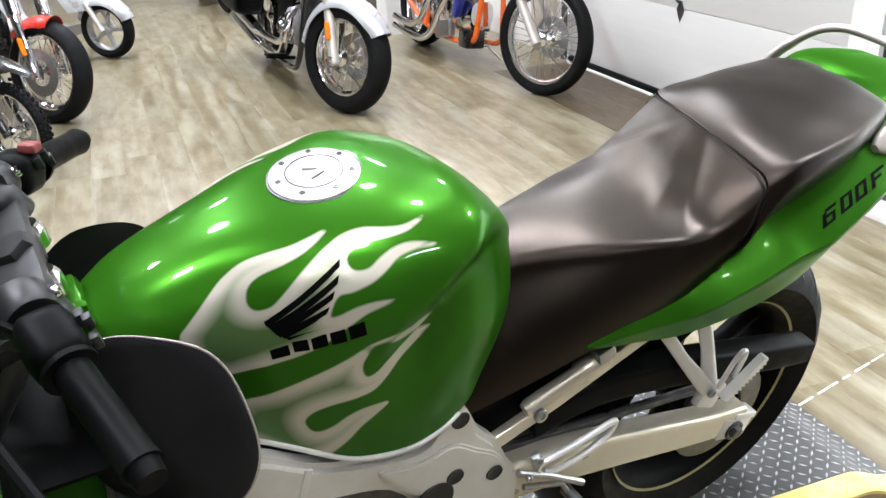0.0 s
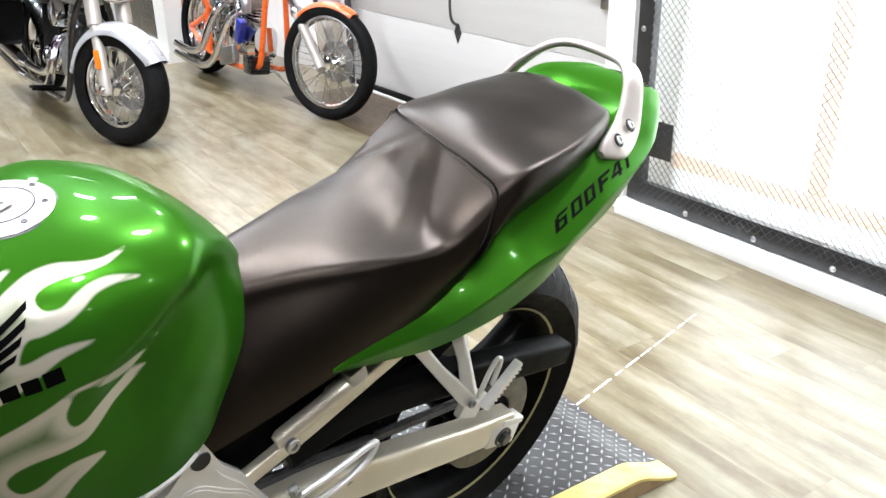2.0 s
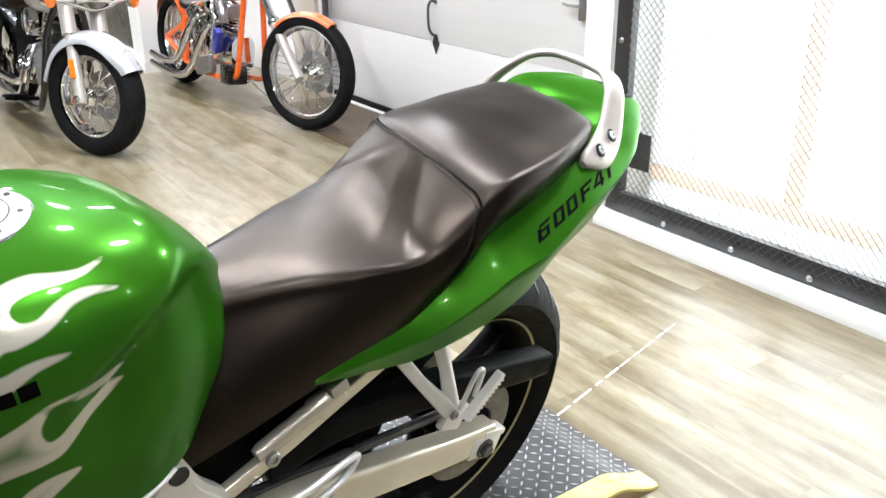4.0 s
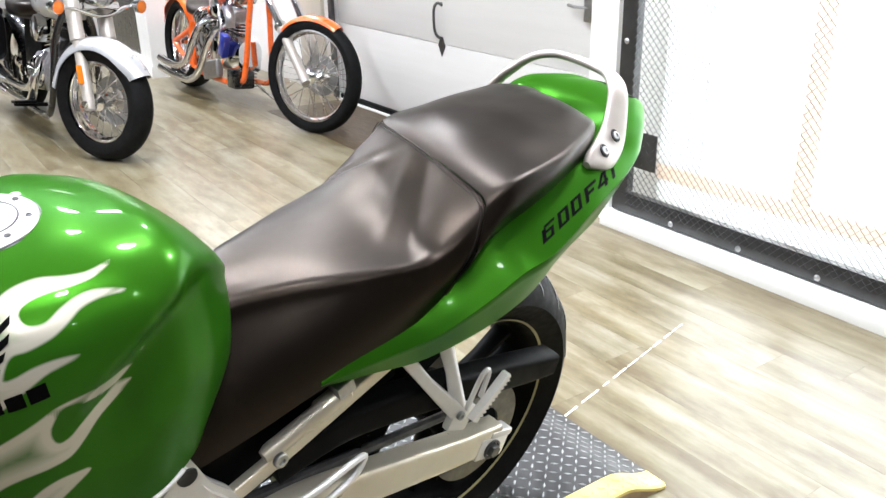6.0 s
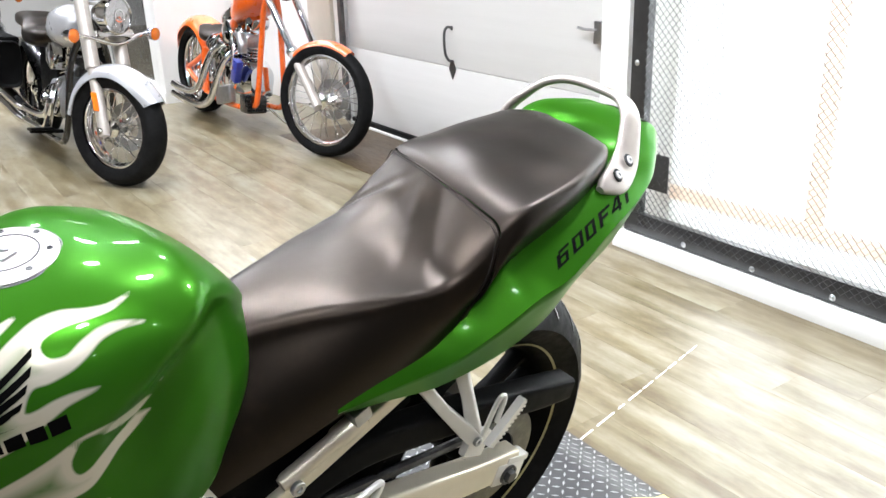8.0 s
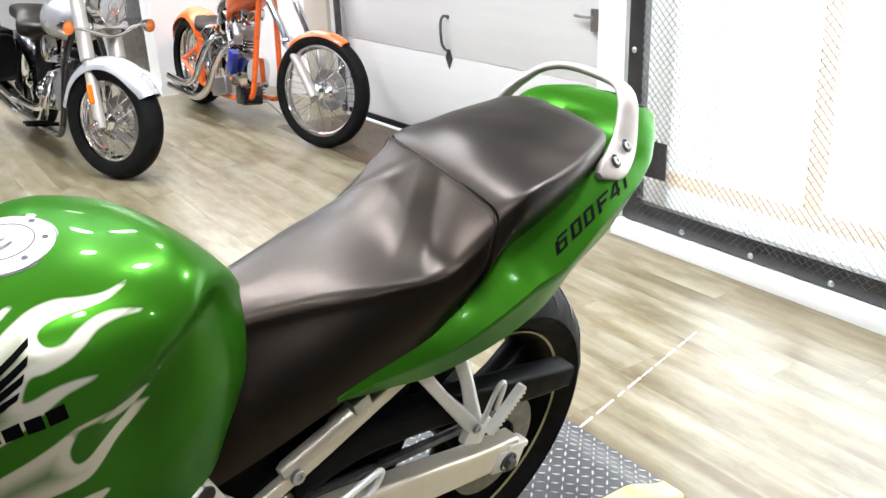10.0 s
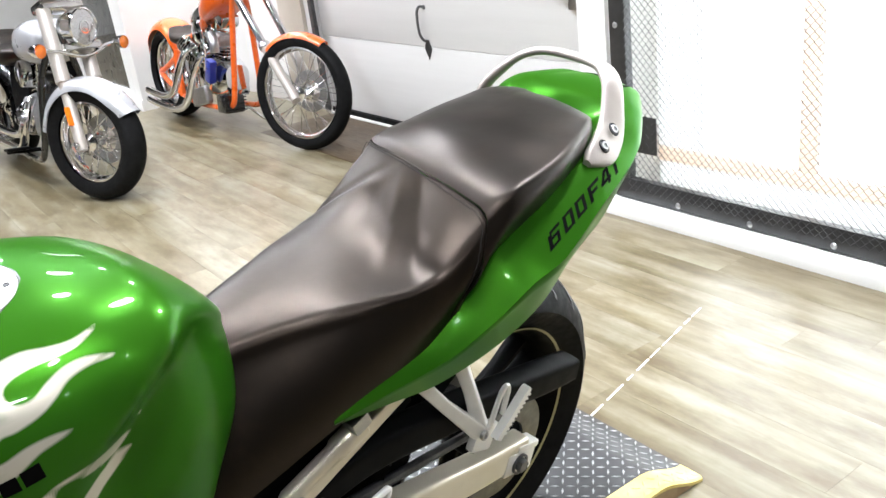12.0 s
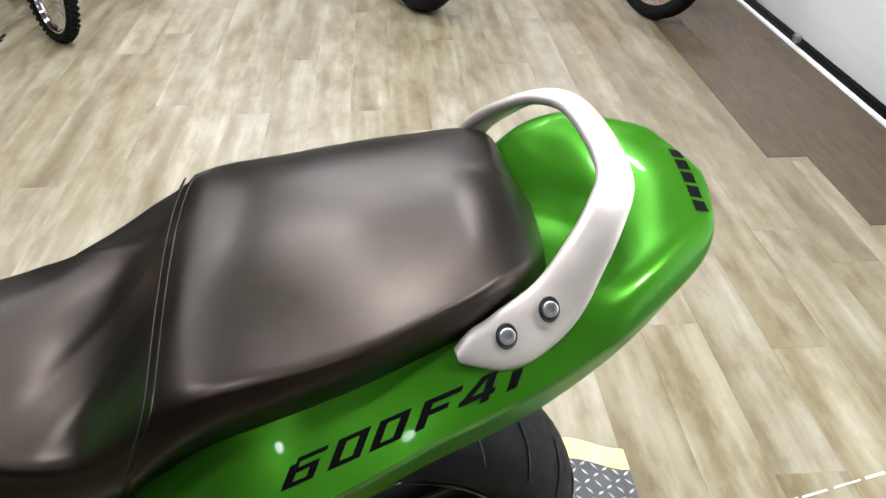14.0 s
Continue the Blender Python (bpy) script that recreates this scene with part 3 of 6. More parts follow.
# ---- the green sport motorcycle, leaning on its side stand; x to its tail, y to its right ----
BIKE = pose(0.6165, 1.5925, 0.0528, 0, 0, 29) @ pose(0, 0, 0, 11.3, 0, 0)
bike = thing("sport_motorcycle", BIKE, "green sport motorcycle with flame paint leaning on its side stand", "motorcycle")

# fuel tank
t_top = curve((-1.125, .842), (-1.06, .885), (-.98, .916), (-.90, .937), (-.84, .947), (-.78, .954), (-.72, .946), (-.66, .915), (-.60, .860), (-.56, .81))
t_w = curve((-1.125, .060), (-1.06, .092), (-.98, .112), (-.92, .140), (-.86, .165), (-.81, .174), (-.765, .174), (-.72, .163), (-.68, .138), (-.65, .110), (-.62, .078), (-.595, .048), (-.57, .020), (-.56, .010))
t_zw = curve((-1.125, .80), (-1.0, .80), (-.90, .803), (-.84, .815), (-.78, .834), (-.72, .850), (-.66, .856), (-.62, .848), (-.58, .822), (-.56, .805))
t_bot = curve((-1.125, .77), (-1.02, .71), (-.94, .68), (-.86, .64), (-.76, .615), (-.70, .610), (-.66, .625), (-.60, .675), (-.56, .715))
t_n = curve((-1.125, 2.6), (-.90, 2.9), (-.82, 2.9), (-.74, 3.0), (-.66, 3.2), (-.60, 2.8), (-.56, 2.4))
t_wb = curve((-1.125, .04), (-1.02, .085), (-.92, .13), (-.84, .150), (-.78, .155), (-.74, .154), (-.70, .146), (-.66, .130), (-.60, .090), (-.56, .055))

t_line = curve((-1.125, .78), (-.90, .815), (-.815, .850), (-.778, .872), (-.753, .893), (-.725, .906), (-.70, .914), (-.67, .921), (-.64, .915), (-.60, .88), (-.56, .83))


def tank_point(x, u):
    """u from 0 at the crest to 1 at the lower rim, on the left side; y is positive."""
    w, zw, zt = t_w(x), t_zw(x), t_top(x)
    if u < 0.55:
        a = u / 0.55 * math.pi / 2
        y, z = w * math.sin(a) ** (2 / t_n(x)), zw + (zt - zw) * max(math.cos(a), 0) ** (2 / t_n(x))
    else:
        v = (u - 0.55) / 0.45
        zb, wb = t_bot(x), t_wb(x)
        knee = smoothstep(-.88, -.74, x)                 # behind the knee line the flank is a flat, slightly hollow face
        full = wb + (w - wb) * math.cos(v * math.pi / 2)
        flat_side = w + (wb - w) * v + .008 * math.sin(math.pi * v)
        y, z = full + (flat_side - full) * knee, zw + (zb - zw) * v
    drop = t_line(x) - z                                 # the knee recess starts at a crease that climbs to the rear shoulder
    y *= 1 - smoothstep(-.87, -.77, x) * .145 * smoothstep(-.008, .050, drop) * (1 - .6 * smoothstep(.03, .17, drop))
    return y, z


def mirrored(f, n):
    left = [f(k / n) for k in range(n + 1)]
    return [(-y, z) for y, z in left[::-1]] + [(y, z) for y, z in left[1:]]


bm = bmesh.new()
skin(bm, [[(x, y, z) for y, z in mirrored(lambda u: tank_point(x, u), 66)] for x in (-1.125 + 0.565 * i / 220 for i in range(221))])
tank = part("fuel_tank", fix(bm), FLAMED, bike, "green candy tank with airbrushed cream flames", 50)


def tank_settle(p):
    """The rear of the tank swells and drops a little towards the seat, more on the far flank."""
    x, y, z = p.x, p.y * 5, (p.z - .82) * 6
    a, b = smoothstep(-.80, -.60, x), smoothstep(-.70, -.56, x)
    dx = b * (.012 - .028 * y + .0373 * z + .0277 * y * y - .0442 * z * z)
    dy = a * y * (.0331 + .0138 * z) + b * y * (.101 + .0111 * z) + .0107 * a + .0467 * b
    dz = .0347 * a - .0699 * b - .0516 * a * y + .0381 * b * y - .0687 * a * y * y - .0016 * b * y * y - .0304 * a * z
    return Vector((x + dx, p.y + dy, p.z + dz))


def wrap(p):
    """Tank surface coordinates: along the machine, and round its side from the widest line up."""
    return p.x, .15 * math.atan2(p.z - .80, abs(p.y))


# airbrushed flames: closed outlines in the tank's surface coordinates
FLAME_A = [(-1.032, .0766), (-1.024, .0902), (-.991, .1274), (-.974, .1406), (-.955, .1478), (-.931, .1475), (-.908, .1457), (-.886, .1479), (-.865, .1511), (-.88, .141), (-.899, .1331), (-.921, .1284), (-.944, .1259), (-.957, .1196), (-.963, .1085), (-.963, .0961), (-.956, .0882), (-.943, .0884)]
FLAME_B = [(-0.933, 0.0949), (-0.916, 0.1078), (-0.895, 0.1216), (-0.873, 0.1325), (-0.854, 0.1393), (-0.832, 0.1397), (-0.811, 0.1331), (-0.79, 0.1297), (-0.765, 0.133), (-0.786, 0.1246), (-0.807, 0.123), (-0.831, 0.1241), (-0.85, 0.1222), (-0.86, 0.1165), (-0.861, 0.1074), (-0.855, 0.1015), (-0.842, 0.1008), (-0.827, 0.1075), (-0.809, 0.1126), (-0.789, 0.1127), (-0.765, 0.1053), (-0.789, 0.1065), (-0.81, 0.1035), (-0.826, 0.0955), (-0.843, 0.0884), (-0.864, 0.0845), (-0.88, 0.0833)]
FLAME_C = [(-.89, .0664), (-.882, .0648), (-.864, .0694), (-.842, .0707), (-.823, .0682), (-.843, .0644), (-.859, .06), (-.884, .046), (-.906, .0309), (-.939, .0161), (-.963, .0059), (-1.0, .0), (-1.03, .04)]
FLAME_D = [(-0.985, -0.062), (-0.956, -0.043), (-0.929, -0.0223), (-0.901, -0.0029), (-0.874, 0.0147), (-0.85, 0.028), (-0.818, 0.0328), (-0.775, 0.0342), (-0.753, 0.0482), (-0.786, 0.0199), (-0.823, 0.0227), (-0.847, 0.0238), (-0.859, 0.0083), (-0.86, -0.0049), (-0.854, -0.0145), (-0.842, -0.012), (-0.828, -0.0021), (-0.805, 0.0098), (-0.77, 0.0167)]
FLAME_E = [(-0.789, 0.0028), (-0.812, -0.0089), (-0.827, -0.0213), (-0.844, -0.0345), (-0.866, -0.0411), (-0.89, -0.051), (-0.909, -0.0642), (-0.918, -0.0783), (-0.913, -0.0902), (-0.903, -0.0928), (-0.888, -0.083), (-0.871, -0.0656), (-0.853, -0.0576), (-0.825, -0.0585), (-0.841, -0.0705), (-0.857, -0.0832), (-0.871, -0.1017), (-0.886, -0.1172), (-0.91, -0.138), (-0.96, -0.13), (-0.995, -0.11)]


def inside_depth(points, outline):
    """Signed distance of each point from a closed outline, positive inside."""
    o = np.array([q[:2] for q in spline([(a, b, 0) for a, b in outline], 4, True)])
    a, b = o, np.roll(o, -1, 0)
    best, hits = np.full(len(points), 9.0), np.zeros(len(points), int)
    for p, q in zip(a, b):
        d = q - p
        t = np.clip(((points - p) @ d) / max(d @ d, 1e-12), 0, 1)
        best = np.minimum(best, np.linalg.norm(points - p - t[:, None] * d, axis=1))
        cross = (p[1] > points[:, 1]) != (q[1] > points[:, 1])
        at_x = p[0] + (points[:, 1] - p[1]) / (q[1] - p[1] if abs(q[1] - p[1]) > 1e-9 else 1e-9) * d[0]
        hits += cross & (points[:, 0] < at_x)
    return np.where(hits % 2 == 1, best, -best)


flat = np.array([wrap(v.co) for v in tank.data.vertices])
field = np.maximum(inside_depth(flat, FLAME_A + FLAME_B + FLAME_C), inside_depth(flat, FLAME_D + FLAME_E))
tank.data.attributes.new("paint_depth", "FLOAT", "POINT").data.foreach_set("value", field.astype(np.float32))
for v in tank.data.vertices:
    v.co = tank_settle(v.co)


def on_tank(x, q, lift=.0007):
    """The tank's left surface at those surface coordinates, a little proud."""
    lo, hi = 0.02, 1.0
    for _ in range(24):
        u = (lo + hi) / 2
        y, z = tank_point(x, u)
        lo, hi = (u, hi) if .15 * math.atan2(z - .80, y) > q else (lo, u)
    y, z = tank_point(x, lo)
    k = 1 + lift / math.hypot(y, z - .80)
    return (x, -y * k, .80 + (z - .80) * k)


def tank_patch(corners, n=10, m=5):
    """A four-cornered decal laid on the tank."""
    p = [np.array(c) for c in corners]
    bm = bmesh.new()
    skin(bm, [[on_tank(*((p[0] * (1 - u) + p[1] * u) * (1 - v) + (p[3] * (1 - u) + p[2] * u) * v)) for u in (i / n for i in range(n + 1))] for v in (j / m for j in range(m + 1))])
    return fix(bm)


feathers = [((-.867, .1167), (-.870, .1095), (-.950, .0663), (-.952, .0739)), ((-.873, .1028), (-.877, .0949), (-.945, .0594), (-.949, .0674)), ((-.881, .0895), (-.885, .0823), (-.942, .0542), (-.946, .0625)), ((-.889, .0760), (-.893, .0693), (-.939, .0507), (-.942, .0573)), ((-.898, .0682), (-.903, .0642), (-.935, .0486), (-.938, .0536)), ((-.896, .0555), (-.912, .0530), (-.931, .0464), (-.934, .0499))]
for f in feathers:
    part("emblem_bar", tank_patch((f[0], f[1], f[2], f[3])), DECAL, tank, "black emblem bar")
for x0, q0, x1, q1 in ((-.950, .0346, -.9325, .026), (-.929, .0438, -.914, .0302), (-.911, .0446, -.896, .0343), (-.893, .0486, -.878, .0366), (-.875, .0521, -.858, .0409)):
    h = .0145
    part("lettering_bar", tank_patch(((x0, q0), (x1, q1 + h), (x1 + .002, q1), (x0 + .002, q0 - h)), 4, 4), DECAL, tank, "black lettering bar")

# filler cap
cap_m = axis((-.838, 0.006, .9440), (-0.13, -0.02, 1)) @ Matrix.Scale(.88, 4)
bm = bmesh.new()
lathe(bm, ((0.0, .010), (.036, .010), (.0375, .0085), (.039, .010), (.056, .009), (.060, .006), (.061, -.004)), 48, cap_m)
cap = part("filler_cap", fix(bm), BRUSHED, tank, "brushed silver filler cap with a ring of screws")
for k in range(7):
    a = 2 * math.pi * (k + 0.2) / 7
    bm = bmesh.new()
    bolt(bm, cap_m @ Vector((.049 * math.cos(a), .049 * math.sin(a), .0088)), cap_m.to_3x3() @ Vector((0, 0, 1)), .0036, .0015)
    part("screw", fix(bm), DARKSTEEL, cap)
bm = bmesh.new()
slab(bm, cap_m @ pose(0.012, 0, .0115, 0, 0, 20), .004, .022, .003, .001)
slab(bm, cap_m @ pose(-0.012, 0, .0110, 0, 0, -30), .016, .020, .003, .001)
part("key_cover", fix(bm), STEEL, cap)
bm = bmesh.new()
lathe(bm, ((.0365, .0085), (.0365, .0106), (.0385, .0106), (.0385, .0085)), 48, cap_m, loop=True)
part("seam_ring", fix(bm), DARKSTEEL, cap)
bm = bmesh.new()
lathe(bm, ((.0605, -.004), (.0605, .0045), (.0630, .0040), (.0630, -.004)), 48, cap_m, loop=True)
part("rim_seal", fix(bm), DARKSTEEL, cap)

# seat
s_zc = curve((-.60, .793), (-.55, .790), (-.49, .794), (-.43, .800), (-.37, .811), (-.31, .838), (-.27, .869), (-.245, .889))
s_zr = curve((-.60, .788), (-.53, .790), (-.483, .793), (-.45, .797), (-.373, .805), (-.32, .822), (-.27, .862), (-.245, .886))
s_yr = curve((-.60, .055), (-.53, .076), (-.483, .093), (-.45, .107), (-.373, .128), (-.32, .138), (-.245, .145))
s_zb = curve((-.60, .600), (-.53, .636), (-.468, .670), (-.36, .706), (-.263, .745), (-.245, .755))
s_yb = curve((-.60, .120), (-.53, .137), (-.468, .150), (-.36, .160), (-.245, .164))


def cover_settle(x, y, z, hold):
    """Where the stretched covers lie on the seat pan; hold is 0 at their tucked lower edge."""
    a, b, bulge = (x + .2) * 3, y * 5, math.exp(-((x + .30) / .06) ** 2)
    dx = -.0201 + .0309 * b + .0031 * a + .0556 * b * b
    dy = .014 - .0014 * b + .0175 * a + .0394 * a * b - .0905 * b * b
    dz = (.0127 - .0085 * b - .0252 * a - .0181 * b * b - .0277 * a * b + .012 * a * a + .0274 * a ** 3
          + .0315 * b ** 4 + .0004 * bulge + .0251 * bulge * b)
    return (x + dx * hold, y + dy * hold, z + dz * hold)


def seat_point(s, u):
    zc, zr, yr, zb, yb = s_zc(s), s_zr(s), s_yr(s), s_zb(s), s_yb(s)
    r = 0.015 + .008 * smoothstep(-.31, -.25, s)
    if u < 0.5:
        v = u / 0.5
        y, z = (yr - r) * v, zc + (zr - zc) * v ** 2.2 - 0.004 * v ** 2
    elif u < 0.62:
        a = (u - 0.5) / 0.12 * math.pi / 2
        y, z = yr - r + r * math.sin(a), zr - 0.004 - r * (1 - math.cos(a))
    else:
        v = (u - 0.62) / 0.38
        z0 = zr - 0.004 - r
        y, z = yr + (yb - yr) * math.sin(v * math.pi / 2) ** 1.1, z0 + (zb - z0) * v
    return y, z


bm = bmesh.new()
rows = []
for i in range(71):
    s = -.60 + .355 * i / 70
    row = []
    for y, z in mirrored(lambda u: seat_point(s, u), 44):
        x = s + (.62 - .16 * smoothstep(-.60, -.45, s)) * (z - s_zr(s)) + 0.028 * (1 - (y / .15) ** 2) * smoothstep(-.42, -.25, s)
        # vinyl drawn into folds below the step
        fold = 0.0008 * noise.noise(Vector((x * 14, y * 14, z * 14)))
        for fs, fy, ls, ly, slant, d in ((-.330, .085, .050, .010, -.9, -.010), (-.330, .062, .050, .011, -.9, .006), (-.300, .000, .034, .020, .4, -.007), (-.300, -.045, .050, .011, .7, .007),
                                         (-.285, -.075, .050, .013, .7, -.012), (-.275, -.110, .040, .016, .7, .004), (-.345, .030, .05, .03, .3, .005), (-.350, -.085, .05, .035, .3, -.005)):
            fold += .5 * d * math.exp(-((s - fs) / ls) ** 2 - ((y - fy - slant * (s - fs)) / ly) ** 2)
        x, y, z = cover_settle(x, y, z, smoothstep(0, .10, z - s_zb(s)) if y < 0 else 1)
        row.append((x, y, z + fold))
    rows.append(row)
skin(bm, rows)
seat = part("rider_seat", fix(bm), LEATHER, bike, "black vinyl rider seat, worn and creased", 60)

p_zc = curve((-.245, .891), (-.236, .900), (-.22, .907), (-.15, .920), (-.05, .928), (.03, .926), (.075, .914), (.097, .89))
p_zr = curve((-.245, .886), (-.236, .891), (-.22, .896), (-.15, .905), (-.05, .914), (.03, .915), (.075, .905), (.097, .885))
p_yr = curve((-.245, .145), (-.20, .148), (-.10, .143), (.0, .128), (.05, .114), (.075, .099), (.087, .080), (.094, .055), (.097, .028))
p_zb = curve((-.245, .755), (-.22, .79), (-.19, .808), (-.10, .832), (.0, .858), (.098, .868))
p_yb = curve((-.245, .164), (-.15, .162), (-.05, .148), (.03, .128), (.07, .110), (.087, .088), (.094, .060), (.097, .032))


def pillion_point(s, u):
    zc, zr, yr, zb, yb = p_zc(s), p_zr(s), p_yr(s), p_zb(s), p_yb(s)
    r = 0.010 + .010 * (1 - smoothstep(-.245, -.20, s))
    if u < 0.5:
        v = u / 0.5
        y, z = (yr - r) * v, zc + (zr - zc) * v ** 2.4
    elif u < 0.64:
        a = (u - 0.5) / 0.14 * math.pi / 2
        y, z = yr - r + r * math.sin(a), zr - r * (1 - math.cos(a))
    else:
        v = (u - 0.64) / 0.36
        y, z = yr + (yb - yr) * v ** 0.8, zr - r + (zb - zr + r) * v
    return y, z


bm = bmesh.new()
rows = []
for i in range(65):
    s = -.245 + .342 * (1 - (1 - i / 64) ** 1.35)
    k = .46 * (1 - smoothstep(-.20, .02, s))
    row = []
    for y, z in mirrored(lambda u: pillion_point(s, u), 44):
        x = s + k * (z - p_zr(s)) + 0.028 * (1 - (y / .15) ** 2) * (1 - smoothstep(-.245, -.12, s)) + 0.010 * smoothstep(0, .098, s) * (1 - (y / .11) ** 2)
        x, y, z = cover_settle(x, y, z, smoothstep(0, .07, z - p_zb(s)) if y < 0 else 1)
        row.append((x, y, z + 0.0012 * noise.noise(Vector((x * 16, y * 16, z * 16)))))
    rows.append(row)
skin(bm, rows)
part("pillion_seat", fix(bm), LEATHER, bike, "raised black vinyl pillion seat", 60)
# a low welt where the two covers meet, with a row of stitching along each side
for ds, r, yarn in ((0.0015, 0.0017, LEATHER), (-0.0055, 0.0007, THREAD), (0.0085, 0.0007, THREAD)):
    bm = bmesh.new()
    pts = []
    for y, z in mirrored(lambda u: seat_point(-.246, u), 60):
        x, y, z = cover_settle(-.246 + ds + .46 * (z - s_zr(-.246)) + 0.028 * (1 - (y / .15) ** 2), y, z, smoothstep(0, .10, z - s_zb(-.246)) if y < 0 else 1)
        pts.append((x, y * 1.004, z + 0.001))
    tube(bm, pts, r, 8)
    part("seam_welt" if yarn is LEATHER else "stitching", fix(bm), yarn, seat, "" if yarn is LEATHER else "grey stitched seam")

# tail cowl
c_w = curve((-.515, .1525), (-.45, .1635), (-.35, .185), (-.27, .213), (-.215, .228), (-.165, .235), (-.12, .2285), (-.05, .214), (.03, .196), (.09, .180), (.14, .164), (.1821, .1437), (.2353, .1124), (.2664, .084), (.2823, .0538), (.2903, .0254), (.293, .0039))
c_zw = curve((-.515, .682), (-.45, .690), (-.35, .705), (-.27, .752), (-.215, .790), (-.165, .806), (-.12, .818), (-.05, .838), (.03, .852), (.09, .860), (.1466, .866), (.293, .874))
c_zs = curve((-.515, .687), (-.45, .712), (-.36, .732), (-.30, .764), (-.26, .800), (-.228, .828), (-.18, .850), (-.13, .864), (-.05, .878), (.03, .890), (.09, .896), (.1466, .902), (.2353, .908), (.2797, .904), (.293, .899))
c_ys = curve((-.515, .151), (-.45, .1535), (-.35, .154), (-.25, .16), (-.15, .158), (-.05, .146), (.05, .13), (.12, .13), (.1821, .0991), (.2353, .0661), (.2664, .0496), (.2823, .0316), (.2903, .0143), (.293, .0018))
c_zt = curve((-.515, .686), (-.35, .72), (-.22, .80), (-.05, .846), (.04, .862), (.1, .866), (.1377, .876), (.191, .903), (.2442, .911), (.2797, .908), (.293, .901))
c_zb = curve((-.515, .678), (-.43, .660), (-.33, .643), (-.235, .658), (-.14, .690), (-.02, .740), (.08, .766), (.1732, .788), (.2619, .815), (.293, .83))
c_yb = curve((-.515, .150), (-.43, .152), (-.33, .158), (-.235, .172), (-.14, .180), (-.05, .168), (.05, .155), (.1466, .130), (.2264, .093), (.2708, .0512), (.2903, .0167), (.293, .0028))


def cowl_point(x, u):
    ys, zs, w, zw, zb, yb = c_ys(x), c_zs(x), c_w(x), c_zw(x), c_zb(x), c_yb(x)
    if u < 0.35:
        v = u / 0.35
        return ys * v, c_zt(x) + (zs - c_zt(x)) * v ** 2
    if u < 0.66:
        v = (u - 0.35) / 0.31
        bow = (0.001 + .003 * smoothstep(-.10, .06, x) + .009 * smoothstep(.08, .2, x) * smoothstep(.293, .26, x)) * math.sin(math.pi * v)
        return ys + (w - ys) * v + bow, zs + (zw - zs) * v + bow
    if u < 0.88:
        v = (u - 0.66) / 0.22
        return w + (yb - w) * v, zw + (zb - zw) * v
    v = (u - 0.88) / 0.12
    return yb * (1 - 0.25 * v), zb + 0.006 * v


bm = bmesh.new()
rows = []
for i in range(111):
    x = -.515 + .808 * (1 - (1 - i / 110) ** 1.5)
    row = []
    for y, z in mirrored(lambda u: cowl_point(x, u), 40):
        far = smoothstep(0, .08, y) * (1 - smoothstep(.02, .20, x))      # the far flank leans in under the seat
        row.append((x, y * (1 - .34 * far) + .013 * smoothstep(.03, .24, x), z - .022 * far))
    rows.append(row)
skin(bm, rows, caps=True)
fix(bm)
TAIL_BVH = BVHTree.FromBMesh(bm)
cowl = part("tail_cowl", bm, GREEN, bike, "green tail cowl with black model lettering", 24)

# black model lettering on the left flank: square slanted strokes laid on the cowl, as (x0, y0, x1, y1, x shift at the top)
GLYPHS = {
    "6": (0.00, .140, ((0, 0, .32, .82, 0), (.18, .82, 1.12, 1.0, 0), (.32, .0, .74, .17, 0), (.32, .46, .74, .63, 0), (.74, .0, 1.0, .63, 0))),
    "0": (.200, .140, ((0, 0, .30, 1.0, 0), (.30, 0, .70, .18, 0), (.30, .82, .70, 1.0, 0), (.70, 0, 1.0, 1.0, 0))),
    "O": (.377, .140, ((0, 0, .30, 1.0, 0), (.30, 0, .70, .18, 0), (.30, .82, .70, 1.0, 0), (.70, 0, 1.0, 1.0, 0))),
    "F": (.573, .150, ((0, 0, .30, 1.0, 0), (.30, .80, 1.15, 1.0, 0), (.30, .40, .86, .60, 0))),
    "4": (.755, .165, ((0, .20, 1.0, .40, 0), (.06, .40, .34, 1.0, .40), (.64, 0, .90, .20, 0), (.64, .40, .90, 1.0, 0), (.46, .82, .64, 1.0, .0))),
    "i": (.985, .050, ((0, 0, 1.0, .68, 0), (0, .82, 1.0, 1.0, 0))),
}
ORIGIN, ALONG, UPWARD = Vector((-.173, -.2165, .8195)), Vector((.199, .0315, .040)), Vector((.0135, .0185, .0140))
bm = bmesh.new()
for start, width, bars in GLYPHS.values():
    for x0, y0, x1, y1, lean in bars:
        rows = []
        for v in (0, .34, .67, 1):
            b = y0 + (y1 - y0) * v
            row = []
            for u in (0, .34, .67, 1):
                q = ORIGIN + ALONG * (start + width * (x0 + (x1 - x0) * u + lean * v)) + UPWARD * b
                hit = TAIL_BVH.find_nearest(q)
                row.append(hit[0] + Vector((0, -.75, .66)) * .0009)
            rows.append(row)
        skin(bm, rows)
part("model_lettering", fix(bm), DECAL, cowl, "black model lettering", 0)
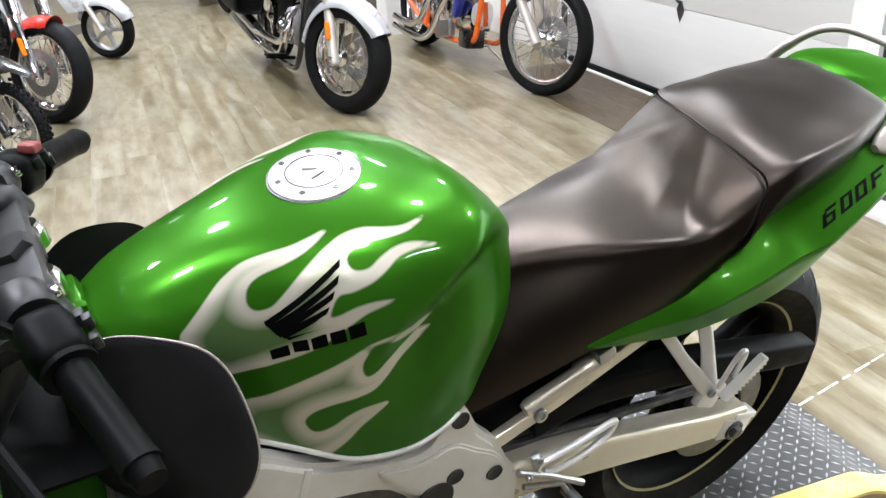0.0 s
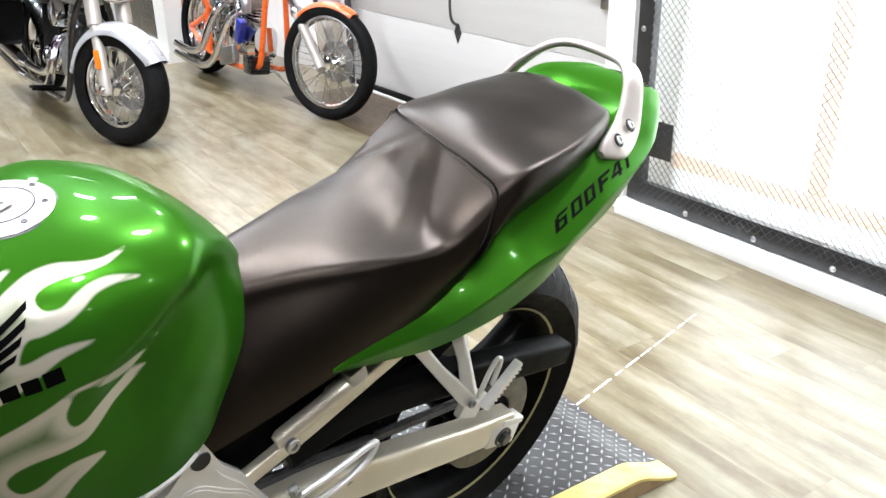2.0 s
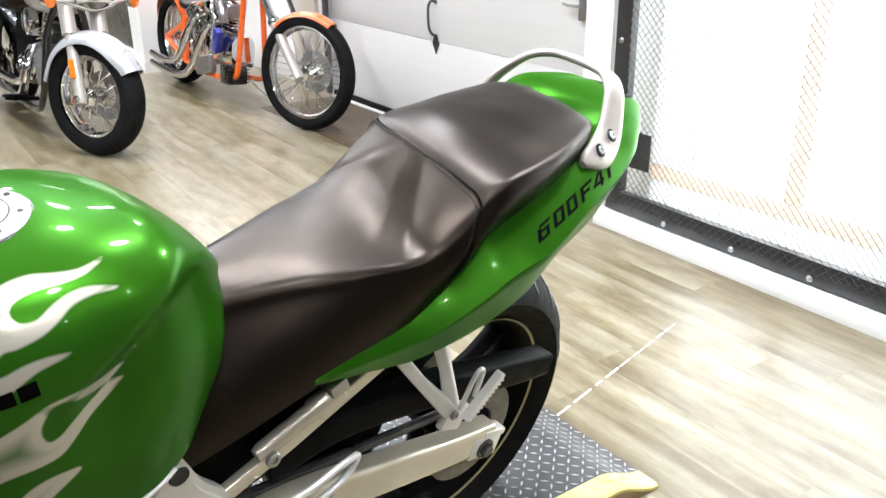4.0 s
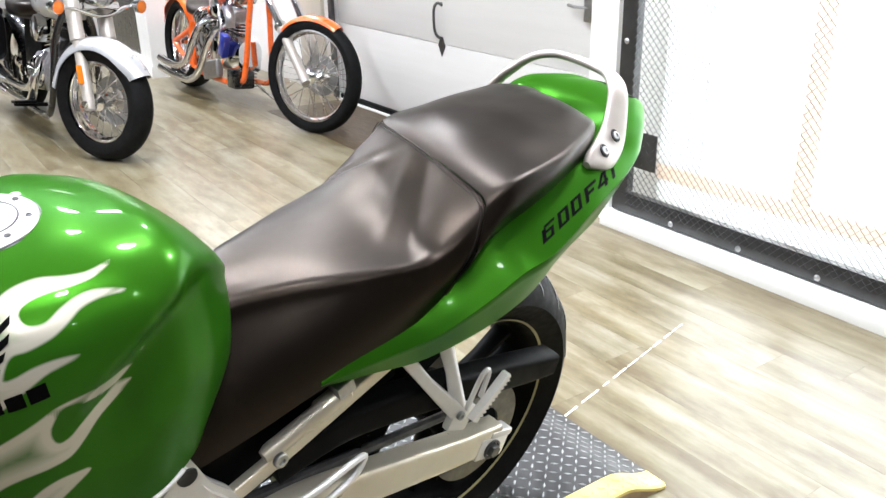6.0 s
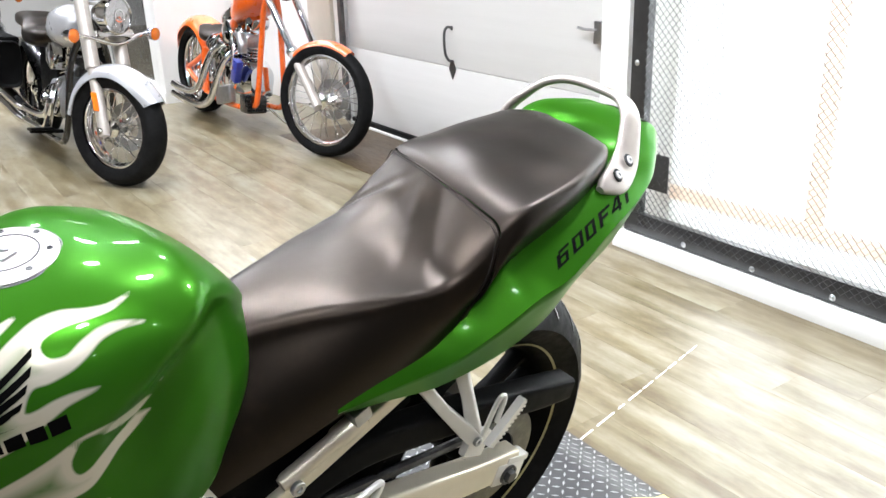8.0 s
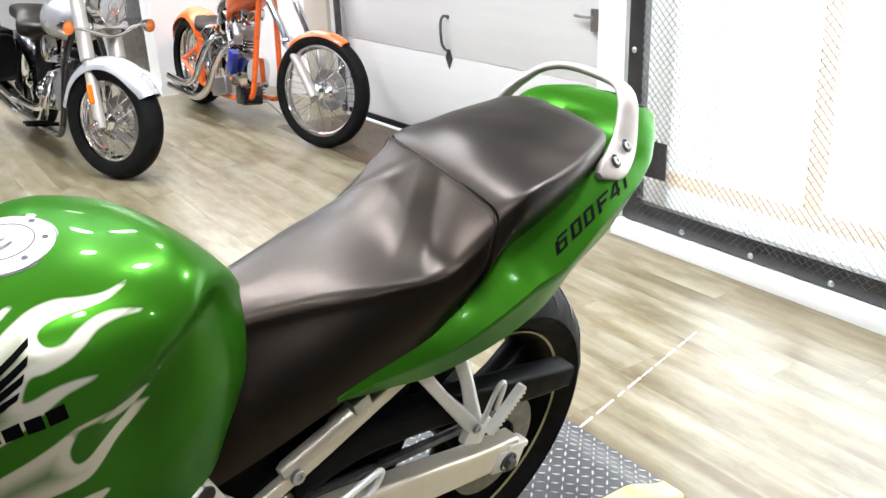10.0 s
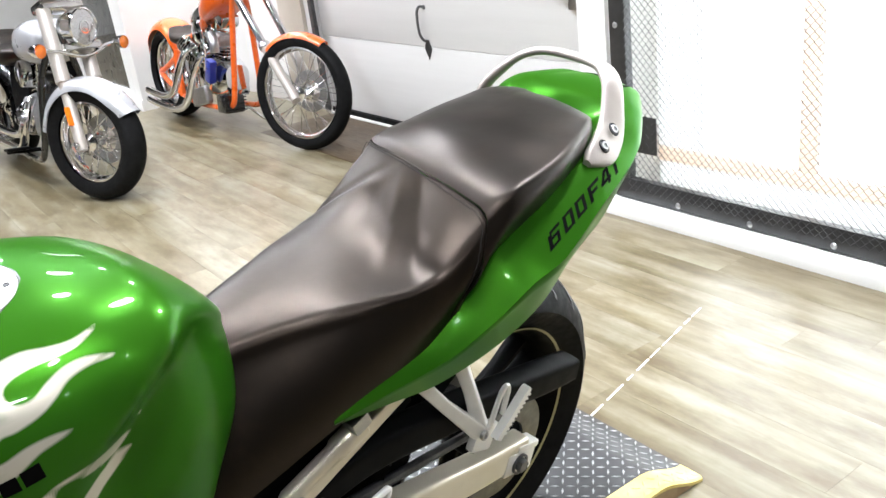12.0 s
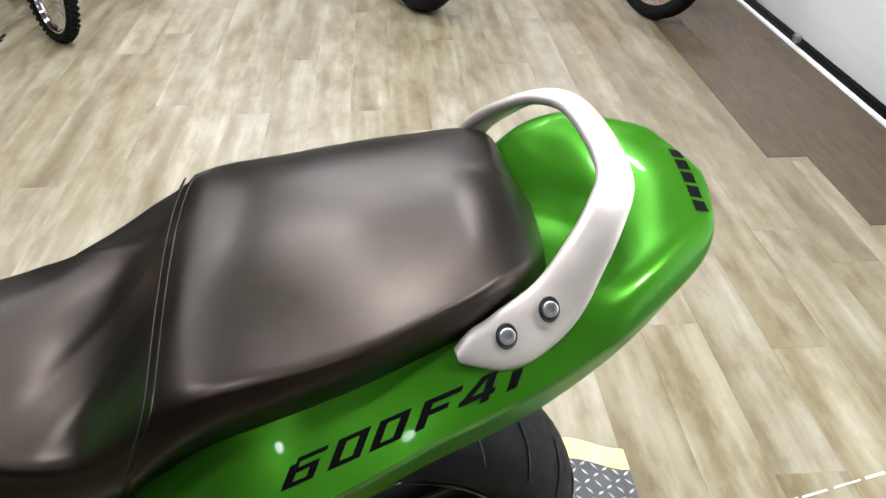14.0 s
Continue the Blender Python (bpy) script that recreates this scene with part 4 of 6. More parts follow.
for k in range(5):
    bm = bmesh.new()
    p0, p1 = Vector((.2540 + .0030 * k, -.050 + .0205 * k)), Vector((.2540 + .0030 * (k + .78), -.050 + .0205 * (k + .78)))
    rows = []
    for u in (0, .25, .5, .75, 1):
        row = []
        for w in (0, .33, .66, 1):
            q = p0.lerp(p1, u) + Vector((.0125, -.003)) * w
            hit = TAIL_BVH.ray_cast(Vector((q.x, q.y, 1.2)), Vector((0, 0, -1)))
            row.append(hit[0] + Vector((0, 0, .0006)))
        rows.append(row)
    skin(bm, rows)
    part("lettering_bar", fix(bm), DECAL, cowl, "black lettering bar")

# grab rail: a flat cast loop round the tail
half = [(-.013, -.154, .879, .006), (.005, -.153, .883, .018), (.035, -.150, .886, .027), (.076, -.134, .900, .026), (.107, -.113, .930, .0215), (.132, -.090, .956, .0190), (.152, -.057, .967, .0180), (.158, 0, .969, .0175)]
rail = half + [(x, -y, z, w) for x, y, z, w in half[-2:3:-1]] + [(.086, .129, .902, .020), (.072, .134, .872, .018)]
pts = spline([q[:3] for q in rail], 7)
wid = [v.x for v in spline([(q[3], 0, 0) for q in rail], 7)]
bm = bmesh.new()
rows = []
for i, q in enumerate(pts):
    d = (pts[min(i + 1, len(pts) - 1)] - pts[max(i - 1, 0)]).normalized()
    tilt = smoothstep(0.06, 0.15, abs(q.y))
    nrm = (Vector((0.25, 0, 1)) * (1 - tilt) + Vector((0, math.copysign(1, q.y) * 0.75, .66)) * tilt).normalized()
    nrm = (nrm - d * nrm.dot(d)).normalized()
    side = d.cross(nrm)
    rows.append([q + side * wid[i] * math.copysign(abs(math.cos(a)) ** 0.7, math.cos(a)) + nrm * (.0075 * math.copysign(abs(math.sin(a)) ** 0.8, math.sin(a)) + .004) for a in (2 * math.pi * k / 16 for k in range(16))])
skin(bm, rows, True, caps=True)
grab = part("grab_rail", fix(bm), RAILPAINT, bike, "satin silver cast grab rail", 50)
for x, y, z in ((.029, -.151, .892), (.069, -.140, .905)):
    nrm = Vector((0, -.75, .66)).normalized()
    # a dark disc puts the shade of the bolt recess into colour
    bm = bmesh.new()
    lathe(bm, ((.0, .0006), (.0084, .0006), (.0090, .0010), (.0096, 0)), 20, axis(Vector((x, y, z)) + nrm * .0085, nrm) @ Matrix.Diagonal((1.0, 1.2, 1.0, 1.0)))
    part("recess_shade", fix(bm), DARKCAST, grab, "dark disc standing for shade in the bolt recess")
    bm = bmesh.new()
    bolt(bm, Vector((x, y, z)) + nrm * .0088, nrm, .0072, .003)
    part("bolt", fix(bm), STEEL, grab)


# wheels
def tyre_profile(radius, width, rim_r, n=18):
    """Half-round tread section as (radius, height) points from bead to bead."""
    out = [(rim_r, -width * .36)]
    for k in range(n + 1):
        a = -1.25 + 2.5 * k / n
        out.append((radius - (1 - math.cos(a)) * width * .5, math.sin(a) * width * .5 / math.sin(1.25)))
    return out + [(rim_r, width * .36)]


STRIPE = mat("rim_stripe_paint", (0.30, 0.27, 0.13), .4)
AX = Vector((-.096, 0, .330))
wheel_m = axis(AX, (0, 1, 0))


def cast_wheel(name, centre, radius, width, rim_r, rim_w, spokes):
    m = axis(centre, (0, 1, 0))
    bm = bmesh.new()
    lathe(bm, ((rim_r + .008, -rim_w / 2), (rim_r - .004, -rim_w / 2 + .008), (rim_r - .018, -rim_w * .3), (rim_r - .022, 0), (rim_r - .018, rim_w * .3), (rim_r - .004, rim_w / 2 - .008), (rim_r + .008, rim_w / 2), (rim_r + .008, rim_w / 2 - .006), (rim_r - .006, 0), (rim_r + .008, -rim_w / 2 + .006)), 64, m, loop=True)
    wheel = part(name, fix(bm), BLACK, bike, "black cast alloy wheel with a pale rim stripe", 40)
    bm = bmesh.new()
    lathe(bm, ((0, -.06), (.045, -.06), (.05, -.05), (.05, .05), (.045, .06), (0, .06)), 32, m)
    part("hub", fix(bm), BLACK, wheel)
    for k in range(spokes):
        a = 2 * math.pi * (k + .3) / spokes
        for da in (-.16, .16):
            p0 = m @ Vector((.04 * math.cos(a + da * 3), .04 * math.sin(a + da * 3), 0))
            p1 = m @ Vector(((rim_r - .012) * math.cos(a + da), (rim_r - .012) * math.sin(a + da), 0))
            bm = bmesh.new()
            tube(bm, [p0, (p0 + p1) / 2, p1], [.016, .013, .016], 10, flat=1.3, up=(0, 1, 0))
            part("spoke", fix(bm), BLACK, wheel)
    bm = bmesh.new()
    lathe(bm, tyre_profile(radius, width, rim_r + .006), 80, m)
    # shallow tread sipes, cut as short slots
    part("tyre", fix(bm), RUBBER, wheel, "worn black sport tyre", 50)
    for sgn in (-1, 1):
        bm = bmesh.new()
        lathe(bm, ((rim_r + .0060, sgn * (rim_w / 2 + .0012)), (rim_r + .0015, sgn * (rim_w / 2 - .0015))), 64, m)
        part("rim_stripe", fix(bm), STRIPE, wheel, "thin pale yellow rim stripe")
    return wheel, m


rear_wheel, wheel_m = cast_wheel("rear_wheel", AX, .325, .186, .2159, .14, 3)
for k in range(22):                                    # tread grooves on the crown and shoulders
    for side in (-1, 1):
        bm = bmesh.new()
        pts = []
        for j in range(7):
            v = j / 6
            a = 2 * math.pi * (k + (0.5 if side > 0 else 0)) / 22 + 0.16 * v
            b = side * (.25 + .75 * v)
            r = .325 - (1 - math.cos(b)) * .093 + .0006
            pts.append(wheel_m @ Vector((r * math.cos(a), r * math.sin(a), math.sin(b) * .093 / math.sin(1.25))))
        tube(bm, pts, [.0008, .0016, .002, .002, .002, .0016, .0008], 6)
        part("tread_groove", fix(bm), GLOSSBLACK, rear_wheel)
bm = bmesh.new()
lathe(bm, ((.055, -.105), (.105, -.105), (.105, -.099), (.055, -.099)), 48, axis(AX, (0, 1, 0)), loop=True)
part("sprocket", fix(bm), DARKSTEEL, rear_wheel, "steel chain sprocket")
bm = bmesh.new()
lathe(bm, ((.06, .09), (.11, .09), (.11, .095), (.06, .095)), 48, axis(AX, (0, 1, 0)), loop=True)
part("brake_disc", fix(bm), STEEL, rear_wheel, "steel brake disc")
front_wheel, front_m = cast_wheel("front_wheel", Vector((-1.525, 0, .30)), .30, .12, .2159, .09, 3)

# swingarm
def beam(bm, pts, half_w, half_h, n=8):
    """A box section with soft corners along points; widths and heights one for each point."""
    rows = []
    for i, q in enumerate(pts):
        q = Vector(q)
        d = (Vector(pts[min(i + 1, len(pts) - 1)]) - Vector(pts[max(i - 1, 0)])).normalized()
        v = (Vector((0, 0, 1)) - d * d.z).normalized()
        s = d.cross(v)
        rows.append([q + s * half_w[i] * math.copysign(abs(math.cos(a)) ** .35, math.cos(a)) + v * half_h[i] * math.copysign(abs(math.sin(a)) ** .35, math.sin(a)) for a in (2 * math.pi * (k + .5) / (4 * n) for k in range(4 * n))])
    skin(bm, rows, True, caps=True)


bm = bmesh.new()
for sgn in (-1, 1):
    p = spline([(-.66, sgn * .11, .43), (-.52, sgn * .122, .432), (-.40, sgn * .126, .412), (-.28, sgn * .128, .385), (-.19, sgn * .128, .363), (-.085, sgn * .128, .342)], 5)
    beam(bm, p, [.021] * len(p), [.038 - .008 * smoothstep(.0, 1, i / len(p)) for i in range(len(p))])
beam(bm, [(-.60, -.105, .425), (-.60, .105, .425)], [.05, .05], [.04, .04])
swing = part("swingarm", fix(bm), ALLOY, bike, "bare alloy box-section swingarm", 40)
for sgn in (-1, 1):
    bm = bmesh.new()
    slab(bm, pose(-.105, sgn * .147, .333, 0, 17, 0), .080, .008, .046, .006)
    slab(bm, pose(-.082, sgn * .136, .354, 0, 17, 0), .06, .03, .014, .004)
    ad = part("axle_adjuster", fix(bm), SILVER, swing, "polished axle adjuster plate")
    bm = bmesh.new()
    lathe(bm, ((0, .012), (.012, .012), (.0135, .010), (.0135, 0)), 6, axis(AX + Vector((-.012, sgn * .151, 0.003)), (0, sgn, 0)))
    lathe(bm, ((.016, .0), (.020, .0), (.020, .004), (.016, .004)), 24, axis(AX + Vector((-.012, sgn * .151, 0.003)), (0, sgn, 0)), loop=True)
    part("axle_nut", fix(bm), DARKSTEEL, ad)

# chain, guard and hugger
bm = bmesh.new()
p = spline([(-.56, -.105, .53), (-.44, -.112, .552), (-.28, -.122, .532), (-.14, -.130, .502), (-.03, -.134, .477), (.036, -.135, .462)], 6)
beam(bm, p, [.024] * len(p), [.026 - .004 * smoothstep(.7, 1, i / len(p)) for i in range(len(p))])
part("chain_guard", fix(bm), BLACK, bike, "long black plastic chain guard", 40)
bm = bmesh.new()
rows = []
for i in range(15):
    a = radians(72 + i * 10.5)
    rows.append([AX + Vector((math.cos(a) * r, y, math.sin(a) * r)) for y, r in ((-.10, .315), (-.085, .335), (-.04, .352), (0, .356), (.04, .352), (.085, .335), (.10, .315))])
skin(bm, rows)
part("hugger", fix(bm), BLACK, bike, "black plastic rear hugger")
bm = bmesh.new()
tube(bm, [(-.60, -.095, .475), (-.135, -.102, .415)], .009, 8)
part("drive_chain", fix(bm), DARKSTEEL, bike, "oily drive chain")

# subframe rails, reservoir, peg hanger
for sgn in (-1, 1):
    bm = bmesh.new()
    beam(bm, [(-.66, sgn * .122, .522), (-.53, sgn * .124, .572), (-.36, sgn * .118, .632), (-.05, sgn * .10, .72), (.15, sgn * .06, .78)], [.008] * 5, [.013, .013, .013, .012, .01])
    part("subframe_rail", fix(bm), ALLOY, bike, "silver subframe tube")
bm = bmesh.new()
p0, p1 = Vector((-.585, -.125, .575)), Vector((-.445, -.125, .625))
tube(bm, [p0, p0.lerp(p1, .06), p0.lerp(p1, .62), p0.lerp(p1, .66), p0.lerp(p1, .97), p1], [.010, .0135, .0135, .017, .017, .012], 16)
res = part("linkage_tube", fix(bm), ALLOY, bike, "cream-silver cylinder clamped to the subframe")
bm = bmesh.new()
bolt(bm, (-.572, -.143, .578), (0, -1, .1), .011, .007)
part("bolt", fix(bm), STEEL, res)
bm = bmesh.new()
slab(bm, pose(-.462, -.13, .643, 0, -20, 0), .03, .03, .025, .005)
part("clamp", fix(bm), STEEL, res)
for sgn in (-1, 1):
    bm = bmesh.new()
    beam(bm, [(-.355, sgn * .125, .655), (-.30, sgn * .145, .575), (-.245, sgn * .165, .505)], [.008, .008, .010], [.011, .010, .014])
    beam(bm, [(-.265, sgn * .125, .66), (-.25, sgn * .148, .58), (-.237, sgn * .165, .50)], [.008, .008, .010], [.012, .010, .013])
    slab(bm, pose(-.235, sgn * .165, .490, 0, 25, 0), .05, .016, .05, .006)
    hanger = part("pillion_peg_hanger", fix(bm), SILVER, bike, "cast silver pillion peg hanger")
    bm = bmesh.new()
    a, b = Vector((-.232, sgn * .182, .497)), Vector((-.176, sgn * .192, .572))
    ln = (b - a).length
    saw = [(ln * (.12 + .085 * (k + f)), .012 if f in (.05, .5) else .007) for k in range(10) for f in (.0, .05, .5, .55)]
    along, out = (b - a).normalized(), Vector((0, sgn, 0))
    across = out.cross(along).normalized() * sgn
    plate(bm, [(0, -.006), (ln, -.004), (ln + .003, 0), (ln, .006)] + saw[::-1] + [(0, .008)], .014, Matrix((((along.x, across.x, out.x, a.x), (along.y, across.y, out.y, a.y), (along.z, across.z, out.z, a.z), (0, 0, 0, 1)))), 0)
    peg = part("folding_peg", fix(bm), SILVER, hanger, "serrated silver folding peg")
    bm = bmesh.new()
    tube(bm, spline([(-.235, sgn * .178, .512), (-.215, sgn * .182, .575), (-.202, sgn * .184, .578), (-.210, sgn * .182, .53)], 4), .0045, 8)
    part("peg_guard", fix(bm), SILVER, hanger)
    bm = bmesh.new()
    bolt(bm, (-.247, sgn * .176, .506), (0, sgn, 0), .008, .006)
    part("bolt", fix(bm), STEEL, hanger)
    bm = bmesh.new()
    tube(bm, spline([(-.562, sgn * .152, .478), (-.505, sgn * .154, .492), (-.438, sgn * .155, .509), (-.428, sgn * .155, .503), (-.445, sgn * .155, .478), (-.49, sgn * .154, .458), (-.545, sgn * .152, .452)], 5, True), .0055, 8, loop=True)
    part("heel_guard", fix(bm), SILVER, bike, "thin silver heel guard loop")

# twin-spar frame: flat-faced alloy spars with a raised pivot casting
SPAR = [(-1.09, .70), (-1.04, .678), (-.995, .682), (-.965, .682), (-.907, .642), (-.816, .610), (-.762, .604), (-.739, .626), (-.707, .652), (-.690, .632), (-.668, .588), (-.636, .550), (-.612, .503), (-.590, .462), (-.596, .40), (-.66, .365), (-.73, .44), (-.80, .535), (-.90, .572), (-1.01, .60), (-1.10, .65)]
CASTING = [(-.825, .592), (-.762, .580), (-.715, .590), (-.672, .560), (-.640, .536), (-.616, .498), (-.598, .460), (-.603, .405), (-.655, .378), (-.718, .455), (-.79, .548)]
for sgn in (-1, 1):
    face = Matrix(((1, 0, 0, 0), (0, 0, sgn, sgn * .108), (0, 1, 0, 0), (0, 0, 0, 1)))
    bm = bmesh.new()
    plate(bm, [(q.x, q.y) for q in spline([(x, z, 0) for x, z in SPAR], 4, True)], .034, face, .009)
    spar = part("frame_spar", fix(bm), SPARPAINT, bike, "satin silver alloy frame spar", 30)
    bm = bmesh.new()
    plate(bm, [(q.x, q.y) for q in spline([(x, z, 0) for x, z in CASTING], 4, True)], .006, face @ pose(0, 0, .033), .0045)
    part("pivot_plate", fix(bm), SPARPAINT, spar, "cast silver pivot plate", 30)
    bm = bmesh.new()
    slab(bm, pose(-.925, sgn * .1425, .612, 0, 12, 0), .010, .004, .070, .0018)
    part("weld_seam", fix(bm), SPARPAINT, spar)
    for x, z, y, r in ((-.706, .628, .1422, .013), (-.642, .500, .1472, .013), (-.709, .527, .1472, .013), (-.740, .496, .1472, .030), (-.66, .43, .1472, .012)):
        bm = bmesh.new()
        lathe(bm, ((0, .0008), (r * .55, .0010), (r * .8, .0016), (r, .0022), (r * 1.06, 0)), 22, axis((x, sgn * y, z), (0, sgn, 0)))
        part("frame_plug", fix(bm), DARKCAST, spar, "dark recessed frame plug")
    bm = bmesh.new()
    tube(bm, [tank_settle(Vector((x, sgn * (y + .001), z - .001))) for x in (-.985 + .275 * k / 30 for k in range(31)) for y, z in [tank_point(x, .995)]], .0036, 8)
    part("tank_edge", fix(bm), SILVER, bike, "pale edging under the tank")
    bm = bmesh.new()
    tube(bm, [(-.60, sgn * .150, .478), (-.545, sgn * .158, .452), (-.475, sgn * .160, .402)], [.006, .005, .006], 8)
    tube(bm, [(-.585, sgn * .150, .440), (-.52, sgn * .160, .425), (-.49, sgn * .162, .375)], .0048, 8)
    slab(bm, pose(-.565, sgn * .150, .480, 0, 70, 0), .050, .012, .016, .004)
    rearset = part("rearset", fix(bm), STEEL, bike, "silver rider footrest linkage")
    bm = bmesh.new()
    bolt(bm, (-.572, sgn * .157, .500), (0, sgn, 0), .007, .006)
    bolt(bm, (-.585, sgn * .157, .468), (0, sgn, 0), .006, .005)
    part("linkage_bolt", fix(bm), STEEL, rearset)
    bm = bmesh.new()
    tube(bm, [(-.50, sgn * .150, .392), (-.49, sgn * .235, .386)], [.010, .0085], 12)
    part("footpeg", fix(bm), DARKSTEEL, rearset, "ribbed rider footpeg")
bm = bmesh.new()
slab(bm, pose(-.90, 0, .42), .44, .24, .34, .04, 3)
slab(bm, pose(-.66, 0, .40), .22, .17, .30, .03, 3)
lathe(bm, ((0, .03), (.07, .03), (.085, .015), (.085, 0)), 32, axis((-.80, -.12, .36), (0, -1, 0)))
part("engine", fix(bm), DARKSTEEL, bike, "dark engine block in the frame")
bm = bmesh.new()
slab(bm, pose(-.50, 0, .60, 0, -12, 0), .36, .20, .16, .03, 3)
slab(bm, pose(-.22, 0, .68, 0, -14, 0), .34, .20, .06, .02, 3)
slab(bm, pose(-.40, 0, .56, 0, -14, 0), .40, .17, .12, .03, 3)
part("inner_fender", fix(bm), BLACK, bike, "black plastic undertray")

# black panels beside the tank front
for sgn in (-1, 1):
    bm = bmesh.new()
    outline = spline([(-1.145, .840, 0), (-1.105, .882, 0), (-1.05, .876, 0), (-1.008, .848, 0), (-.988, .79, 0), (-.984, .725, 0), (-1.01, .675, 0), (-1.06, .665, 0), (-1.14, .72, 0)], 5, True)
    rows = []
    for k in range(9):
        v = k / 8
        row = []
        for q in outline:
            cx, cz = -1.05, .77
            sc = math.cos(v * math.pi / 2) ** .5 if v < 1 else 0.02
            x, z = cx + (q.x - cx) * sc, cz + (q.y - cz) * sc
            y = .075 + .28 * max(0, (x + 1.14)) ** .8 + .22 * max(0, .86 - z) + .012 * math.sin(v * math.pi / 2)
            row.append((x, sgn * y, z))
        rows.append(row)
    skin(bm, rows, True, caps=True)
    panel = part("air_duct_panel", fix(bm), MATTE, bike, "matte black panel beside the tank", 50)
    if sgn > 0:
        continue
    bm = bmesh.new()
    edge = [q for q in outline[4:33]]
    tube(bm, [(q.x, sgn * (.077 + .28 * max(0, (q.x + 1.14)) ** .8 + .22 * max(0, .86 - q.y)), q.y) for q in edge], [.0006 + .0010 * min(1, k / 8, (28 - k) / 6) for k in range(29)], 8)
    part("edge_trim", fix(bm), RAILPAINT, panel, "pale edge trim")

# front end: fork, clamp, clip-ons, fairing
for sgn in (-1, 1):
    bm = bmesh.new()
    tube(bm, [(-1.165, sgn * .10, .93), (-1.52, sgn * .10, .30)], .022, 16)
    part("fork_leg", fix(bm), DARKCAST, bike, "telescopic fork leg")
    bm = bmesh.new()
    lathe(bm, ((0, .012), (.014, .012), (.02, .006), (.024, 0), (.024, -.03)), 20, axis((-1.158, sgn * .10, .945), (-.49, 0, .87)))
    part("fork_cap", fix(bm), DARKCAST, bike, "dark fork cap")
bm = bmesh.new()
slab(bm, pose(-1.165, 0, .925, 0, -28, 0), .07, .24, .022, .008)
lathe(bm, ((0, .012), (.018, .012), (.022, .004), (.022, -.02)), 6, axis((-1.155, 0, .938), (-.49, 0, .87)))
part("top_clamp", fix(bm), DARKCAST, bike, "dark cast top fork clamp")
bm = bmesh.new()
slab(bm, pose(-1.150, -.066, .915, 0, -28, 20), .035, .02, .035, .006)
part("clamp_bracket", fix(bm), CHROME, bike, "bright plated clamp bracket")
for sgn in (-1, 1):
    bm = bmesh.new()
    lathe(bm, ((0, .016), (.010, .016), (.014, .010), (.015, 0), (.015, -.012)), 16, axis((-1.135, sgn * .045, .925), (-.2, 0, 1)))
    part("clamp_stud", fix(bm), CHROME, bike, "bright plated clamp stud")
bm = bmesh.new()
skin(bm, [[(-1.42 + .30 * i / 8, .185 * (k / 8 - 1), .80 - .03 * math.sin(math.pi * k / 16)) for k in range(17)] for i in range(9)])
bm.normal_update()
bmesh.ops.solidify(bm, geom=bm.faces[:], thickness=.004)
part("cockpit_liner", fix(bm), BLACK, bike, "black plastic cockpit liner", 50)
bm = bmesh.new()
slab(bm, pose(-1.125, 0, .855, 0, -20, 0), .05, .075, .03, .008)
slab(bm, pose(-1.115, -.035, .865), .02, .012, .04, .004)
part("tank_mount", fix(bm), GREEN, bike, "green painted tank mount bracket")
